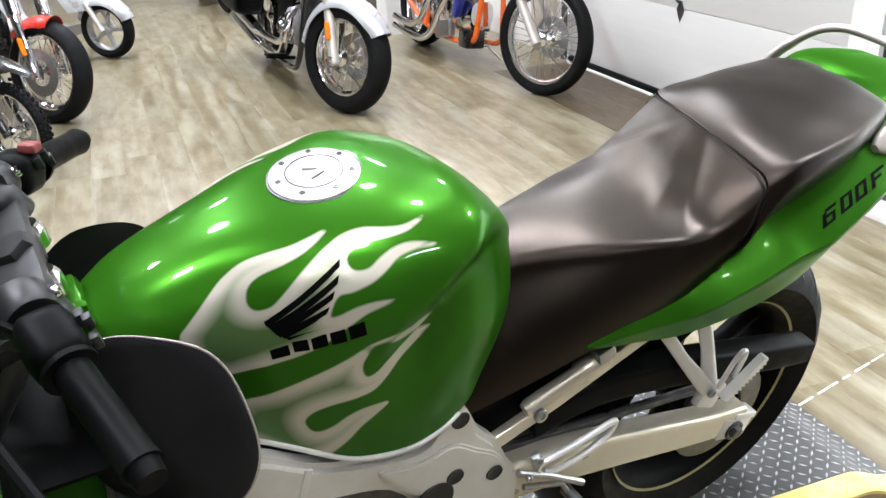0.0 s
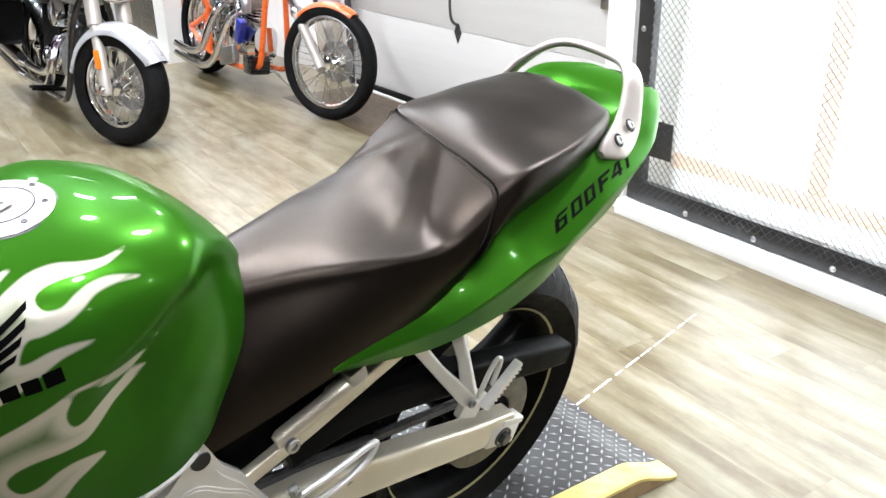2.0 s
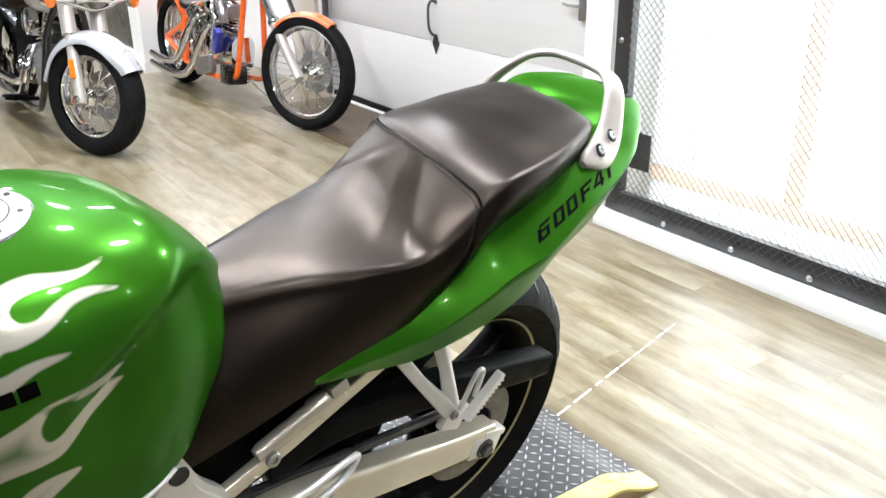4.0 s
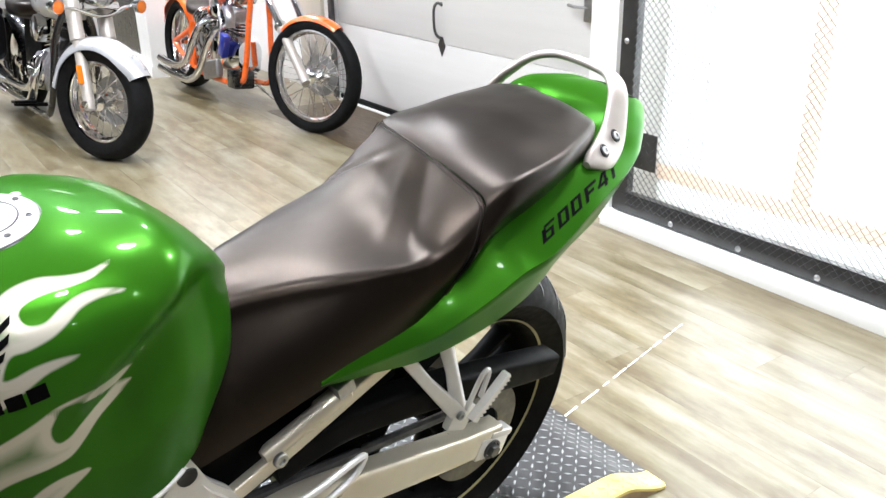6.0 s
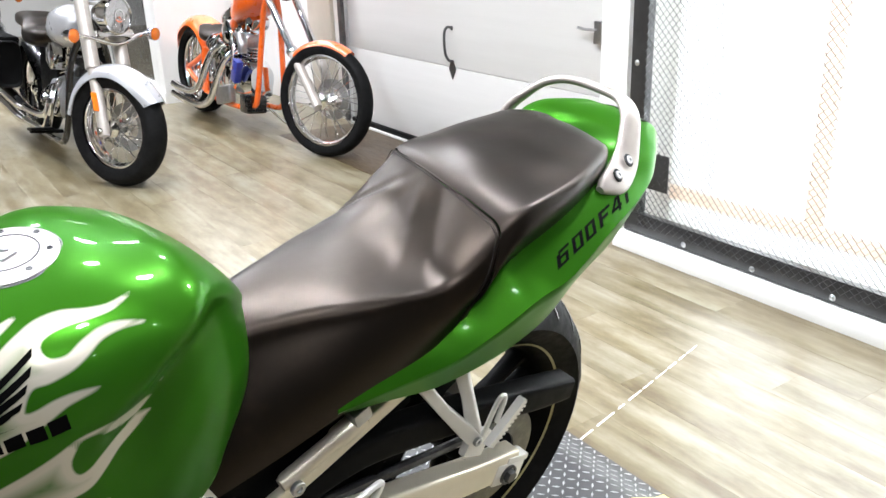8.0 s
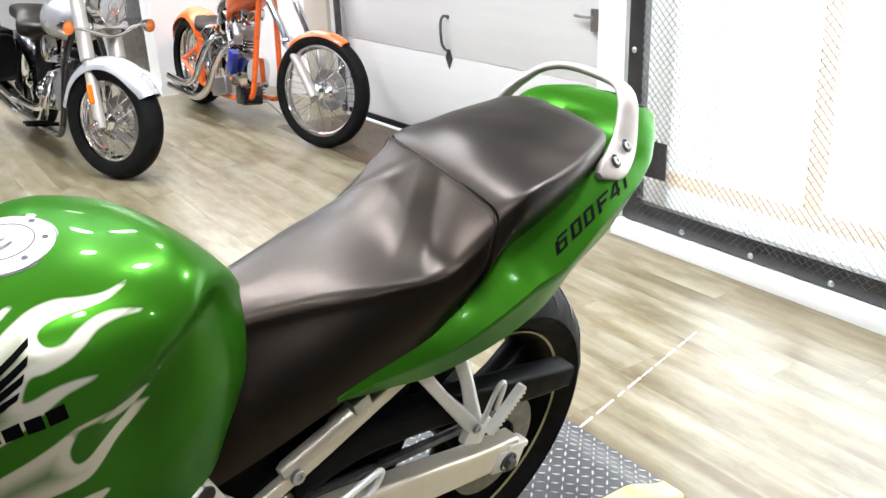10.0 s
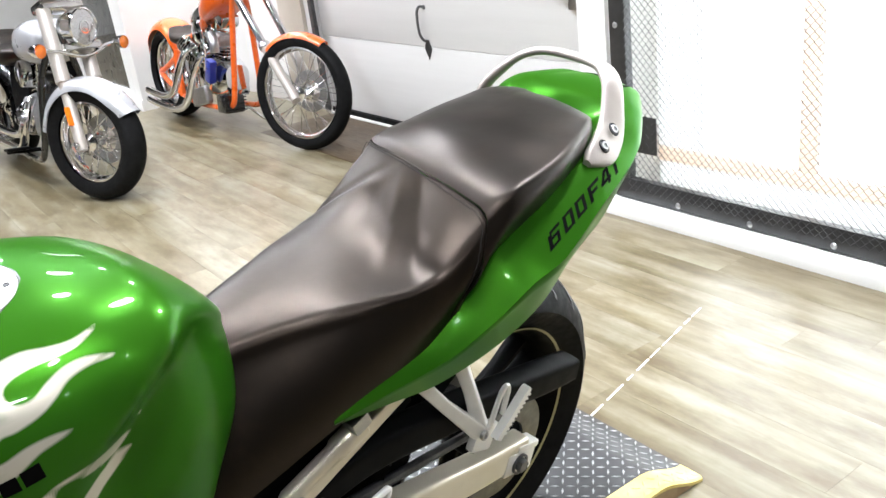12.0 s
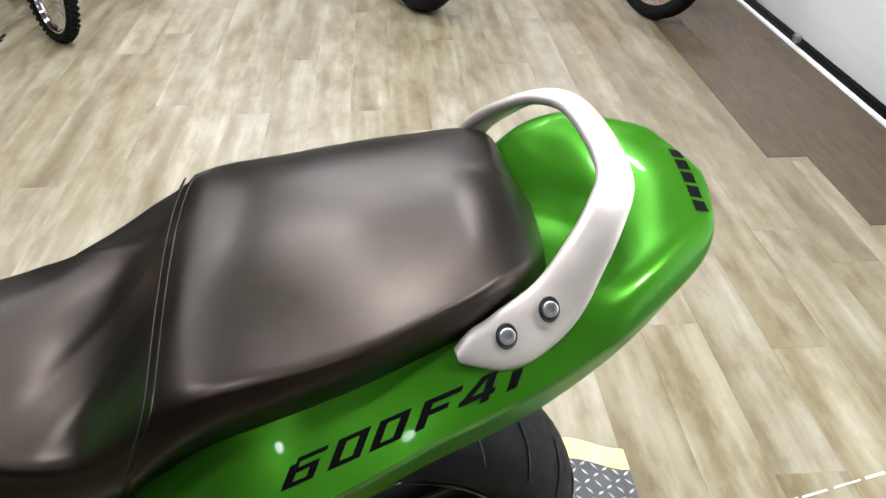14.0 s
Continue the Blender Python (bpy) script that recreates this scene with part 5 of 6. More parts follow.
for sgn in (-1, 1):
    root, tip = Vector((-1.165, sgn * .105, .955)), (Vector((-1.04, .335, .875)) if sgn > 0 else Vector((-1.118, -.31, .922)))
    bm = bmesh.new()
    tube(bm, [root.lerp(tip, .42), root.lerp(tip, .46), root.lerp(tip, .95), root.lerp(tip, 1.0)], [.019, .017, .0165, .018], 18)
    bar = part("handlebar_grip", fix(bm), BLACK, bike, "black rubber handlebar grip")
    bm = bmesh.new()
    tube(bm, [root, root.lerp(tip, .2), root.lerp(tip, .42)], .0115, 12)
    slab(bm, axis(root.lerp(tip, .30), tip - root), .048, .050, .062, .019, 4)
    part("switch_housing", fix(bm), BLACK, bar, "black switch housing")
    for k, (du, dx, dz, sz) in enumerate(((.24, .030, .010, .012), (.30, .031, .016, .010), (.36, .030, .006, .011))):
        bm = bmesh.new()
        slab(bm, axis(root.lerp(tip, du) + Vector((dx, 0, dz)), (1, 0, .3)), sz, sz * 1.3, .008, .002)
        part("switch_button", fix(bm), DARKCAST, bar)
    bm = bmesh.new()
    lathe(bm, ((.0125, -.016), (.024, -.016), (.026, -.012), (.026, .012), (.024, .016), (.0125, .016)), 20, axis(root.lerp(tip, .06), tip - root), loop=True)
    part("bar_clamp", fix(bm), DARKCAST, bar, "dark clip-on clamp")
    bm = bmesh.new()
    bolt(bm, root.lerp(tip, .06) + Vector((.024, 0, .010)), (1, 0, .4), .006, .006)
    part("clamp_bolt", fix(bm), CHROME, bar)
    bm = bmesh.new()
    tube(bm, spline([root.lerp(tip, .22) + Vector((-.02, 0, .01)), root.lerp(tip, .02) + Vector((-.05, sgn * -.01, .012)), Vector((-1.19, sgn * .04, .93)), Vector((-1.17, sgn * .02, .86)), Vector((-1.12, sgn * .03, .80))], 6), .0042, 8)
    part("control_cable", fix(bm), BLACK, bar, "black control cable")
    bm = bmesh.new()
    tube(bm, [root.lerp(tip, .99), root.lerp(tip, 1.07)], [.015, .013], 14)
    part("bar_end", fix(bm), BLACK, bar)
    bm = bmesh.new()
    lathe(bm, ((.017, -.004), (.0245, -.003), (.0245, .003), (.017, .004)), 20, axis(root.lerp(tip, .45), tip - root), loop=True)
    part("grip_flange", fix(bm), BLACK, bar)
    bm = bmesh.new()
    tube(bm, spline([root.lerp(tip, .3) + Vector((-.045, 0, -.005)), root.lerp(tip, .55) + Vector((-.075, 0, -.005)), root.lerp(tip, .98) + Vector((-.07, 0, -.01))], 5), .006, 8)
    part("lever", fix(bm), BLACK, bar, "black control lever")
    if sgn > 0:
        bm = bmesh.new()
        slab(bm, axis(root.lerp(tip, .30) + Vector((.018, 0, .028)), tip - root), .020, .012, .024, .005, 3)
        part("kill_switch", fix(bm), DULLRED, bar, "red engine stop switch")
bm = bmesh.new()
rows = []
for i in range(13):
    v = i / 12
    x = -1.22 - .42 * v
    w, zt, zb = .27 * (1 - v ** 2.6) + .02, .86 + .05 * math.sin(v * 3) - .10 * v, .62 + .10 * v
    rows.append([(x, w * math.sin(a), (zt + zb) / 2 + (zt - zb) / 2 * math.cos(a)) for a in (math.pi * (2 * k / 28 - 1) for k in range(28))])
skin(bm, rows, True, caps=True)
part("nose_fairing", fix(bm), GREEN, bike, "green nose fairing", 50)
for sgn in (-1, 1):
    bm = bmesh.new()
    rows = []
    for i in range(13):
        v = i / 12
        x0 = -1.34 + .06 * v
        x1 = -1.10 + .12 * v + .30 * smoothstep(.25, .8, v)
        rows.append([(x0 + (x1 - x0) * k / 10, sgn * (.235 - .05 * v + .03 * math.sin(math.pi * k / 10) - .04 * (k / 10) ** 2), .70 - .47 * v) for k in range(11)])
    skin(bm, rows)
    bm.normal_update()
    bmesh.ops.solidify(bm, geom=bm.faces[:], thickness=.006)
    part("side_fairing", fix(bm), GREEN, bike, "green side fairing", 50)
bm = bmesh.new()
rows = []
for i in range(9):
    v = i / 8
    rows.append([(-1.27 - .25 * v + .10 * (1 - math.cos(a)) * 1.0, (.20 - .05 * v) * math.sin(a), 1.02 - .13 * v - .05 * (1 - math.cos(a))) for a in (math.pi * .5 * (2 * k / 16 - 1) for k in range(17))])
skin(bm, rows)
part("windscreen", fix(bm), SCREEN, bike, "tinted windscreen")
bm = bmesh.new()
tube(bm, [(-.80, -.14, .27), (-.73, -.25, .09), (-.715, -.285, .012)], [.012, .011, .010], 12)
slab(bm, pose(-.712, -.29, .006, -10, 0, 0), .05, .045, .008, .003)
part("side_stand", fix(bm), DARKSTEEL, bike, "dark steel side stand")

# ---- the low tread-plate platform under the motorcycle ----
platform = thing("display_platform", ROOM @ pose(1.56, 1.405, 0), "low black tread-plate platform with worn yellow edges", "platform")
HALF, LONG, TOP, SLOPE = 0.295, 2.35, 0.055, 0.135      # half width, length, height, length of the sloped end


def deck_z(x):
    return 0.012 + (TOP - 0.012) * smoothstep(0, 1, min(-x / SLOPE, 1)) if x > -SLOPE else TOP


bm = bmesh.new()
prof = [(-LONG, 0), (-LONG, TOP - .004), (-SLOPE - .0, TOP - .004), (-SLOPE * .6, deck_z(-SLOPE * .6) - .004), (-SLOPE * .3, deck_z(-SLOPE * .3) - .004), (0, .008), (0, 0)]
skin(bm, [[(x, y, z) for x, z in prof] for y in (-HALF + .003, HALF - .003)], True, caps=True)
part("core", fix(bm), PLYWOOD, platform, "raw plywood core")
xs = [-LONG, -1.5, -.8, -.4, -SLOPE] + [-SLOPE + SLOPE * k / 8 for k in range(1, 9)]
bm = bmesh.new()
skin(bm, [[(x, y, deck_z(x)) for x in xs] + [(x, y, deck_z(x) - .003) for x in xs[::-1]] for y in (-HALF + .062, HALF - .062)], True, caps=True)
deck = part("tread_plate", fix(bm), PLATE, platform, "black painted steel tread plate", 20)
for sgn in (-1, 1):
    bm = bmesh.new()
    skin(bm, [[(x, y, deck_z(x) + dz) for x in xs] for y, dz in ((sgn * (HALF - .0615), .0006), (sgn * (HALF - .006), .0006), (sgn * HALF, -.004), (sgn * HALF, -.012))])
    edge = part("edge_strip", fix(bm), YELLOW, platform, "worn yellow painted edge", 20)
# raised lugs, alternating in direction
for name, y_lo, y_hi, material, holder in (("tread_relief", -HALF + .066, HALF - .066, LUG, deck), ("tread_relief", HALF - .058, HALF - .008, YELLOW, platform), ("tread_relief", -HALF + .008, -HALF + .058, YELLOW, platform)):
    bm = bmesh.new()
    pitch = .0235
    for i in range(int(1.75 / pitch)):
        x = -.010 - i * pitch
        for j in range(int((y_hi - y_lo) / pitch) + 1):
            y = y_lo + .006 + j * pitch
            if y > y_hi:
                continue
            a = radians(45 if (i + j) % 2 else -45)
            dz = (deck_z(x + .004) - deck_z(x - .004)) / .008
            c, s = math.cos(a), math.sin(a)
            v = []
            for u, w, h in ((-.0105, 0, 0), (0, -.0030, 0), (.0105, 0, 0), (0, .0030, 0), (-.006, 0, .0017), (.006, 0, .0017)):
                px, py = u * c - w * s, u * s + w * c
                v.append(bm.verts.new((x + px, y + py, deck_z(x) + dz * px + h + .0006)))
            for f in ((0, 1, 4), (1, 5, 4), (1, 2, 5), (2, 3, 5), (3, 4, 5), (3, 0, 4)):
                bm.faces.new([v[k] for k in f])
    part(name, fix(bm), material, holder, "", 0, "stuff")

# ---- other motorcycles in the showroom; x runs back from the front axle, y to the machine's right ----
def spoked_wheel(name, owner, centre, yaw, radius, width, rim_r, tyre_mat, spokes=36, knobs=0, label="chrome wire-spoked wheel"):
    m = Matrix.Translation(centre) @ pose(0, 0, 0, 0, 0, yaw) @ axis((0, 0, 0), (0, 1, 0))
    bm = bmesh.new()
    rw = width * .62
    lathe(bm, ((rim_r + .006, -rw / 2), (rim_r - .006, -rw / 2), (rim_r - .012, -rw / 2 + .008), (rim_r - .014, -rw * .2), (rim_r - .022, 0), (rim_r - .014, rw * .2), (rim_r - .012, rw / 2 - .008), (rim_r - .006, rw / 2), (rim_r + .006, rw / 2), (rim_r - .002, 0)), 48, m, loop=True)
    wheel = part(name, fix(bm), CHROME, owner, label, 40)
    bm = bmesh.new()
    lathe(bm, tyre_profile(radius, width, rim_r + .004, 14), 56, m)
    for k in range(knobs):
        a = 2 * math.pi * k / knobs
        for j, b in enumerate((-.8, -.28, .28, .8)):
            aa = a + (.5 if j % 2 else 0) * 2 * math.pi / knobs
            r = radius - (1 - math.cos(b)) * width * .5
            q = m @ Vector((r * math.cos(aa), r * math.sin(aa), math.sin(b) * width * .5 / math.sin(1.25)))
            d = (m.to_3x3() @ Vector((math.cos(aa), math.sin(aa), math.sin(b)))).normalized()
            slab(bm, axis(q + d * .003, d, m.to_3x3() @ Vector((0, 0, 1))), .022, .016, .016, 0)
    part("tyre", fix(bm), tyre_mat, wheel, "black rubber tyre", 50)
    bm = bmesh.new()
    lathe(bm, ((0, -.062), (.018, -.062), (.022, -.056), (.045, -.045), (.047, -.040), (.030, -.036), (.026, 0), (.030, .036), (.047, .040), (.045, .045), (.022, .056), (.018, .062), (0, .062)), 28, m)
    part("hub", fix(bm), CHROME, wheel, "polished hub", 40)
    for k in range(spokes):
        a = 2 * math.pi * k / spokes
        side, lean = (1 if k % 2 else -1), (.55 if k % 4 < 2 else -.55)
        bm = bmesh.new()
        tube(bm, [m @ Vector((.040 * math.cos(a + lean), .040 * math.sin(a + lean), side * .040)), m @ Vector(((rim_r - .012) * math.cos(a), (rim_r - .012) * math.sin(a), side * .004))], .0021, 5, caps=False)
        part("spoke", bm, CHROME, wheel)
    return wheel, m


def disc_brake(owner, m, r, side):
    bm = bmesh.new()
    lathe(bm, ((r * .55, side * .066), (r, side * .066), (r, side * .071), (r * .55, side * .071)), 40, m, loop=True)
    part("brake_disc", fix(bm), STEEL, owner, "drilled steel brake disc")


def arc_fender(bm, centre, m_yaw, radius, a0, a1, width, drop, n=24, flare=0.0):
    """A mudguard round a wheel: angles in degrees from straight back over the top to the front."""
    rows = []
    r3 = pose(0, 0, 0, 0, 0, m_yaw)
    for i in range(n + 1):
        a = radians(a0 + (a1 - a0) * i / n)
        end = min(i, n - i) / n
        w = width * (0.80 + .2 * smoothstep(0, .2, end))
        row = []
        for k in range(13):
            b = -1.45 + 2.9 * k / 12
            rr = radius - (1 - math.cos(b)) * drop + flare * smoothstep(.12, 0, end)
            row.append(Vector(centre) + r3 @ Vector((math.cos(a) * rr, math.sin(b) / math.sin(1.45) * w / 2, math.sin(a) * rr)))
        rows.append(row)
    skin(bm, rows)
    bm.normal_update()
    bmesh.ops.solidify(bm, geom=bm.faces[:], thickness=.004)


def blob(bm, rings, n=24):
    """A lofted body: rings of (x, y, z, half width, half height, squareness)."""
    rows = []
    for x, y, z, w, h, e in rings:
        rows.append([(x, y + w * math.copysign(abs(math.cos(a)) ** e, math.cos(a)), z + h * math.copysign(abs(math.sin(a)) ** e, math.sin(a))) for a in (2 * math.pi * k / n for k in range(n))])
    skin(bm, rows, True, caps=True)


def smooth_rings(keys, steps=5):
    a = spline([k[:3] for k in keys], steps)
    b = spline([k[3:] for k in keys], steps)
    return [(p.x, p.y, p.z, q.x, q.y, q.z) for p, q in zip(a, b)]


def vtwin(owner, x, z, size=1.0, case=None):
    """A chromed V-twin: crankcase, two finned cylinders, covers, air cleaner and pipes' roots."""
    bm = bmesh.new()
    blob(bm, smooth_rings([(x - .20 * size, 0, z, .08, .08, .7), (x - .1 * size, 0, z, .11, .13, .7), (x + .12 * size, 0, z, .11, .13, .7), (x + .22 * size, 0, z, .08, .09, .7)]))
    eng = part("engine", fix(bm), case or STEEL, owner, "polished V-twin engine")
    for lean in (-1, 1):
        d = Vector((lean * .40, 0, 1)).normalized()
        base = Vector((x + lean * .05 * size, 0, z + .10 * size))
        for k in range(9):
            bm = bmesh.new()
            lathe(bm, ((0, 0), (.062 * size, 0), (.064 * size, .004), (.062 * size, .008), (0, .008)), 20, axis(base + d * (.016 * k + .02) * size, d))
            part("cooling_fin", fix(bm), case or (STEEL if k % 2 else CHROME), eng)
        bm = bmesh.new()
        slab(bm, axis(base + d * .205 * size, d), .10 * size, .13 * size, .06 * size, .02)
        part("rocker_cover", fix(bm), CHROME, eng, "chrome rocker cover")
        for sgn in (-1, 1):
            bm = bmesh.new()
            rod(bm, base + Vector((lean * .01, sgn * .068, -.02)), base + d * .2 * size + Vector((0, sgn * .060, 0)), .008, 10)
            part("pushrod_tube", fix(bm), CHROME, eng)
    for sgn in (-1, 1):
        bm = bmesh.new()
        lathe(bm, ((0, .035), (.06 * size, .033), (.085 * size, .02), (.09 * size, 0), (.09 * size, -.02)), 32, axis((x + .02, sgn * .105, z - .01), (0, sgn, 0)))
        part("side_cover", fix(bm), CHROME, eng, "domed chrome engine cover")
    bm = bmesh.new()
    lathe(bm, ((0, .045), (.05, .043), (.075, .03), (.08, 0), (.08, -.02)), 32, axis((x, .10, z + .22 * size), (0, 1, 0)))
    part("air_cleaner", fix(bm), CHROME, eng, "round chrome air cleaner")
    bm = bmesh.new()
    slab(bm, pose(x + .17 * size, .07, z - .02, 0, 18, 0), .16 * size, .10, .13 * size, .03, 3)
    lathe(bm, ((0, .03), (.035, .028), (.05, .012), (.05, 0)), 20, axis((x + .19 * size, .115, z - .03), (0, 1, 0)))
    part("gear_cover", fix(bm), CHROME, eng, "chrome gear cover")
    return eng


def pipe(owner, pts, r, name="exhaust_pipe", label="chrome exhaust pipe", material=None):
    bm = bmesh.new()
    p = spline(pts, 6)
    tube(bm, p, r, 14)
    return part(name, fix(bm), material or CHROME, owner, label, 50)


def round_lamp(owner, name, at, facing, r, depth, label, lens=None):
    bm = bmesh.new()
    m = axis(at, facing)
    lathe(bm, ((0, -depth), (r * .55, -depth * .9), (r * .9, -depth * .45), (r, 0), (r * 1.04, .006), (r * .97, .012), (r * .93, .004)), 28, m)
    shell = part(name, fix(bm), CHROME, owner, label, 45)
    bm = bmesh.new()
    lathe(bm, ((0, .014), (r * .5, .012), (r * .93, .004)), 28, m)
    part("lens", fix(bm), lens or LAMPGLASS, shell, "lamp lens")
    if lens is None:
        bm = bmesh.new()
        lathe(bm, ((r * .3, .0165), (r * .36, .0165)), 24, m)
        part("reflector_ring", fix(bm), CHROME, shell)
    return shell


def cruiser(at, heading, steer, paint, label, name="cruiser_motorcycle", bags=True, reflectors=True, screen=False, R=.31, guard=(8, 150), disc=-1, fork=None):
    """A heavy cruiser with valanced guards, wire wheels and light bar; at is the front contact on the floor."""
    top = thing(name, ROOM @ pose(at[0], at[1], 0, 0, 0, heading) @ pose(0, 0, 0, 7, 0, 0), label, "motorcycle", "showroom motorcycles")
    W, RIM = .135, .208
    fw, fm = spoked_wheel("front_wheel", top, (0, 0, R), steer, R, W, RIM, RUBBER)
    disc_brake(fw, fm, .13, disc)
    spoked_wheel("rear_wheel", top, (1.64, 0, R), 0, R, .16, .200, RUBBER)
    S = pose(0, 0, 0, 0, 0, steer)
    SU = pose(.30, 0, 0) @ S @ pose(-.30, 0, 0)              # the upper fork turns about the steering head
    bm = bmesh.new()
    arc_fender(bm, (0, 0, R), steer, R + .026, guard[0], guard[1], .165, .075, flare=.012)
    part("front_fender", fix(bm), paint, top, "deep valanced front fender", 60)
    bm = bmesh.new()
    arc_fender(bm, (1.64, 0, R + .02), 0, R + .04, 5, 165, .22, .10)
    part("rear_fender", fix(bm), GLOSSBLACK if bags else paint, top, "deep rear fender", 60)
    for sgn in (-1, 1):
        lo, hi = S @ Vector((-.01, sgn * .105, R - .03)), SU @ Vector((.30, sgn * .105, R + .66))
        mid = lo.lerp(hi, .48)
        bm = bmesh.new()
        tube(bm, [lo, lo.lerp(mid, .1), mid], [.026, .029, .029], 16)
        leg = part("fork_slider", fix(bm), fork or FORKPAINT, top, "pale alloy fork slider")
        bm = bmesh.new()
        tube(bm, [mid, hi], [.038, .036], 16)
        part("fork_cover", fix(bm), fork or FORKPAINT, top, "pale fork shroud")
        bm = bmesh.new()
        lathe(bm, ((0, .012), (.014, .012), (.018, .006), (.018, 0)), 14, axis(S @ Vector((0, sgn * .128, R)), S.to_3x3() @ Vector((0, sgn, 0))))
        part("axle_nut", fix(bm), CHROME, leg)
        if reflectors:
            bm = bmesh.new()
            c = lo.lerp(mid, .52) + S.to_3x3() @ Vector((-.012, sgn * .034, 0))
            slab(bm, axis(c, mid - lo, S.to_3x3() @ Vector((0, 1, 0))), .014, .034, .10, .006)
            part("reflector", fix(bm), AMBER, leg, "long amber reflector")
    bm = bmesh.new()
    slab(bm, SU @ pose(.31, 0, R + .67, 0, 28, 0), .10, .27, .05, .015)
    slab(bm, SU @ pose(.20, 0, R + .46, 0, 28, 0), .09, .25, .04, .012)
    part("fork_clamp", fix(bm), CHROME, top, "chrome fork clamp")
    F = S.to_3x3() @ Vector((-1, 0, 0))
    round_lamp(top, "headlamp", SU @ Vector((.15, 0, R + .57)), F, .095, .15, "large round chrome headlamp")
    bm = bmesh.new()
    tube(bm, spline([SU @ Vector(q) for q in ((.20, -.27, R + .47), (.19, -.18, R + .46), (.16, 0, R + .42), (.19, .18, R + .46), (.20, .27, R + .47))], 5), .011, 10)
    bar = part("light_bar", fix(bm), CHROME, top, "chrome light bar")
    for sgn in (-1, 1):
        round_lamp(bar, "turn_signal", SU @ Vector((.17, sgn * .285, R + .47)), F, .036, .06, "amber turn signal", AMBER)
    bm = bmesh.new()
    tube(bm, spline([SU @ Vector(q) for q in ((.62, -.42, R + .70), (.48, -.40, R + .74), (.36, -.22, R + .80), (.36, 0, R + .76), (.36, .22, R + .80), (.48, .40, R + .74), (.62, .42, R + .70))], 6), .0125, 10)
    hb = part("handlebar", fix(bm), CHROME, top, "wide chrome handlebar")
    for sgn in (-1, 1):
        bm = bmesh.new()
        tube(bm, [SU @ Vector((.50, sgn * .405, R + .735)), SU @ Vector((.63, sgn * .422, R + .697))], .018, 12)
        part("grip", fix(bm), BLACK, hb)
    if screen:
        bm = bmesh.new()
        skin(bm, [[SU @ Vector((.16 + .16 * v + .10 * (u / .3) ** 2, u, R + .62 + .48 * v)) for u in (-.3 + .06 * k for k in range(11))] for v in (0, .25, .5, .75, 1)])
        part("windshield", fix(bm), GLASS, top, "clear touring windshield")
    # tank, seat, frame
    bm = bmesh.new()
    blob(bm, smooth_rings([(.42, 0, R + .47, .05, .05, .8), (.47, 0, R + .475, .12, .10, .75), (.60, 0, R + .48, .165, .125, .75), (.78, 0, R + .46, .15, .105, .75), (.95, 0, R + .41, .09, .06, .8), (1.0, 0, R + .39, .04, .03, .8)]))
    part("fuel_tank", fix(bm), paint, top, "teardrop fuel tank", 60)
    bm = bmesh.new()
    blob(bm, smooth_rings([(.93, 0, R + .40, .07, .03, .6), (1.05, 0, R + .38, .16, .055, .6), (1.25, 0, R + .38, .18, .06, .6), (1.36, 0, R + .44, .15, .05, .6), (1.6, 0, R + .46, .14, .05, .6), (1.72, 0, R + .44, .08, .03, .6)]))
    part("seat", fix(bm), LEATHER, top, "black two-up seat", 60)
    for sgn in (-1, 1):
        pipe(top, [(.40, 0, R + .55), (.46, sgn * .10, R + .30), (.52, sgn * .13, R - .10), (.70, sgn * .14, R - .18), (1.3, sgn * .14, R - .16), (1.6, sgn * .13, R)], .018, "frame_tube", "black frame tube", GLOSSBLACK)
    vtwin(top, .80, R + .05, 1.12)
    bm = bmesh.new()
    slab(bm, pose(1.06, 0, R + .14), .44, .17, .40, .05, 3)
    part("engine_case", fix(bm), BLACK, top, "black engine and battery case")
    bm = bmesh.new()
    blob(bm, smooth_rings([(.52, 0, R + .10, .09, .16, .5), (.56, 0, R + .12, .11, .19, .5), (.62, 0, R + .12, .10, .18, .5)]))
    part("radiator", fix(bm), GLOSSBLACK, top, "black radiator")
    for dz in (0, .075):
        pipe(top, [(.72, .10, R + .16), (.62, .18, R + .06), (.70, .20, R - .10 + dz), (.95, .21, R - .12 + dz), (1.15, .22, R - .11 + dz)], .024)
        bm = bmesh.new()
        p = [Vector((1.10, .22, R - .115 + dz)), Vector((1.2, .225, R - .108 + dz)), Vector((1.9, .24, R - .04 + dz)), Vector((1.93, .24, R - .037 + dz))]
        tube(bm, p, [.026, .040, .044, .036], 18)
        part("muffler", fix(bm), CHROME, top, "long chrome muffler", 50)
    for sgn in (-1, 1):
        bm = bmesh.new()
        tube(bm, [(.66, sgn * .12, R - .12), (.64, sgn * .30, R - .11)], .012, 10)
        slab(bm, pose(.62, sgn * .25, R - .095, 0, 8, 0), .11, .12, .018, .006)
        part("footpeg", fix(bm), BLACK, top, "black rubber rider footpeg")
        if bags:
            bm = bmesh.new()
            blob(bm, smooth_rings([(1.34, sgn * .25, R + .19, .06, .12, .45), (1.38, sgn * .26, R + .19, .095, .15, .45), (1.90, sgn * .26, R + .19, .085, .15, .45), (1.95, sgn * .25, R + .19, .06, .12, .45)]))
            bag = part("saddlebag", fix(bm), BLACK, top, "black leather saddlebag", 60)
            bm = bmesh.new()
            slab(bm, pose(1.645, sgn * .265, R + .335), .57, .19, .05, .018)
            part("bag_lid", fix(bm), BLACK, bag)
    bm = bmesh.new()
    rod(bm, (.95, -.12, R - .15), (.88, -.30, .01), .011)
    part("side_stand", fix(bm), DARKSTEEL, top)
    return top


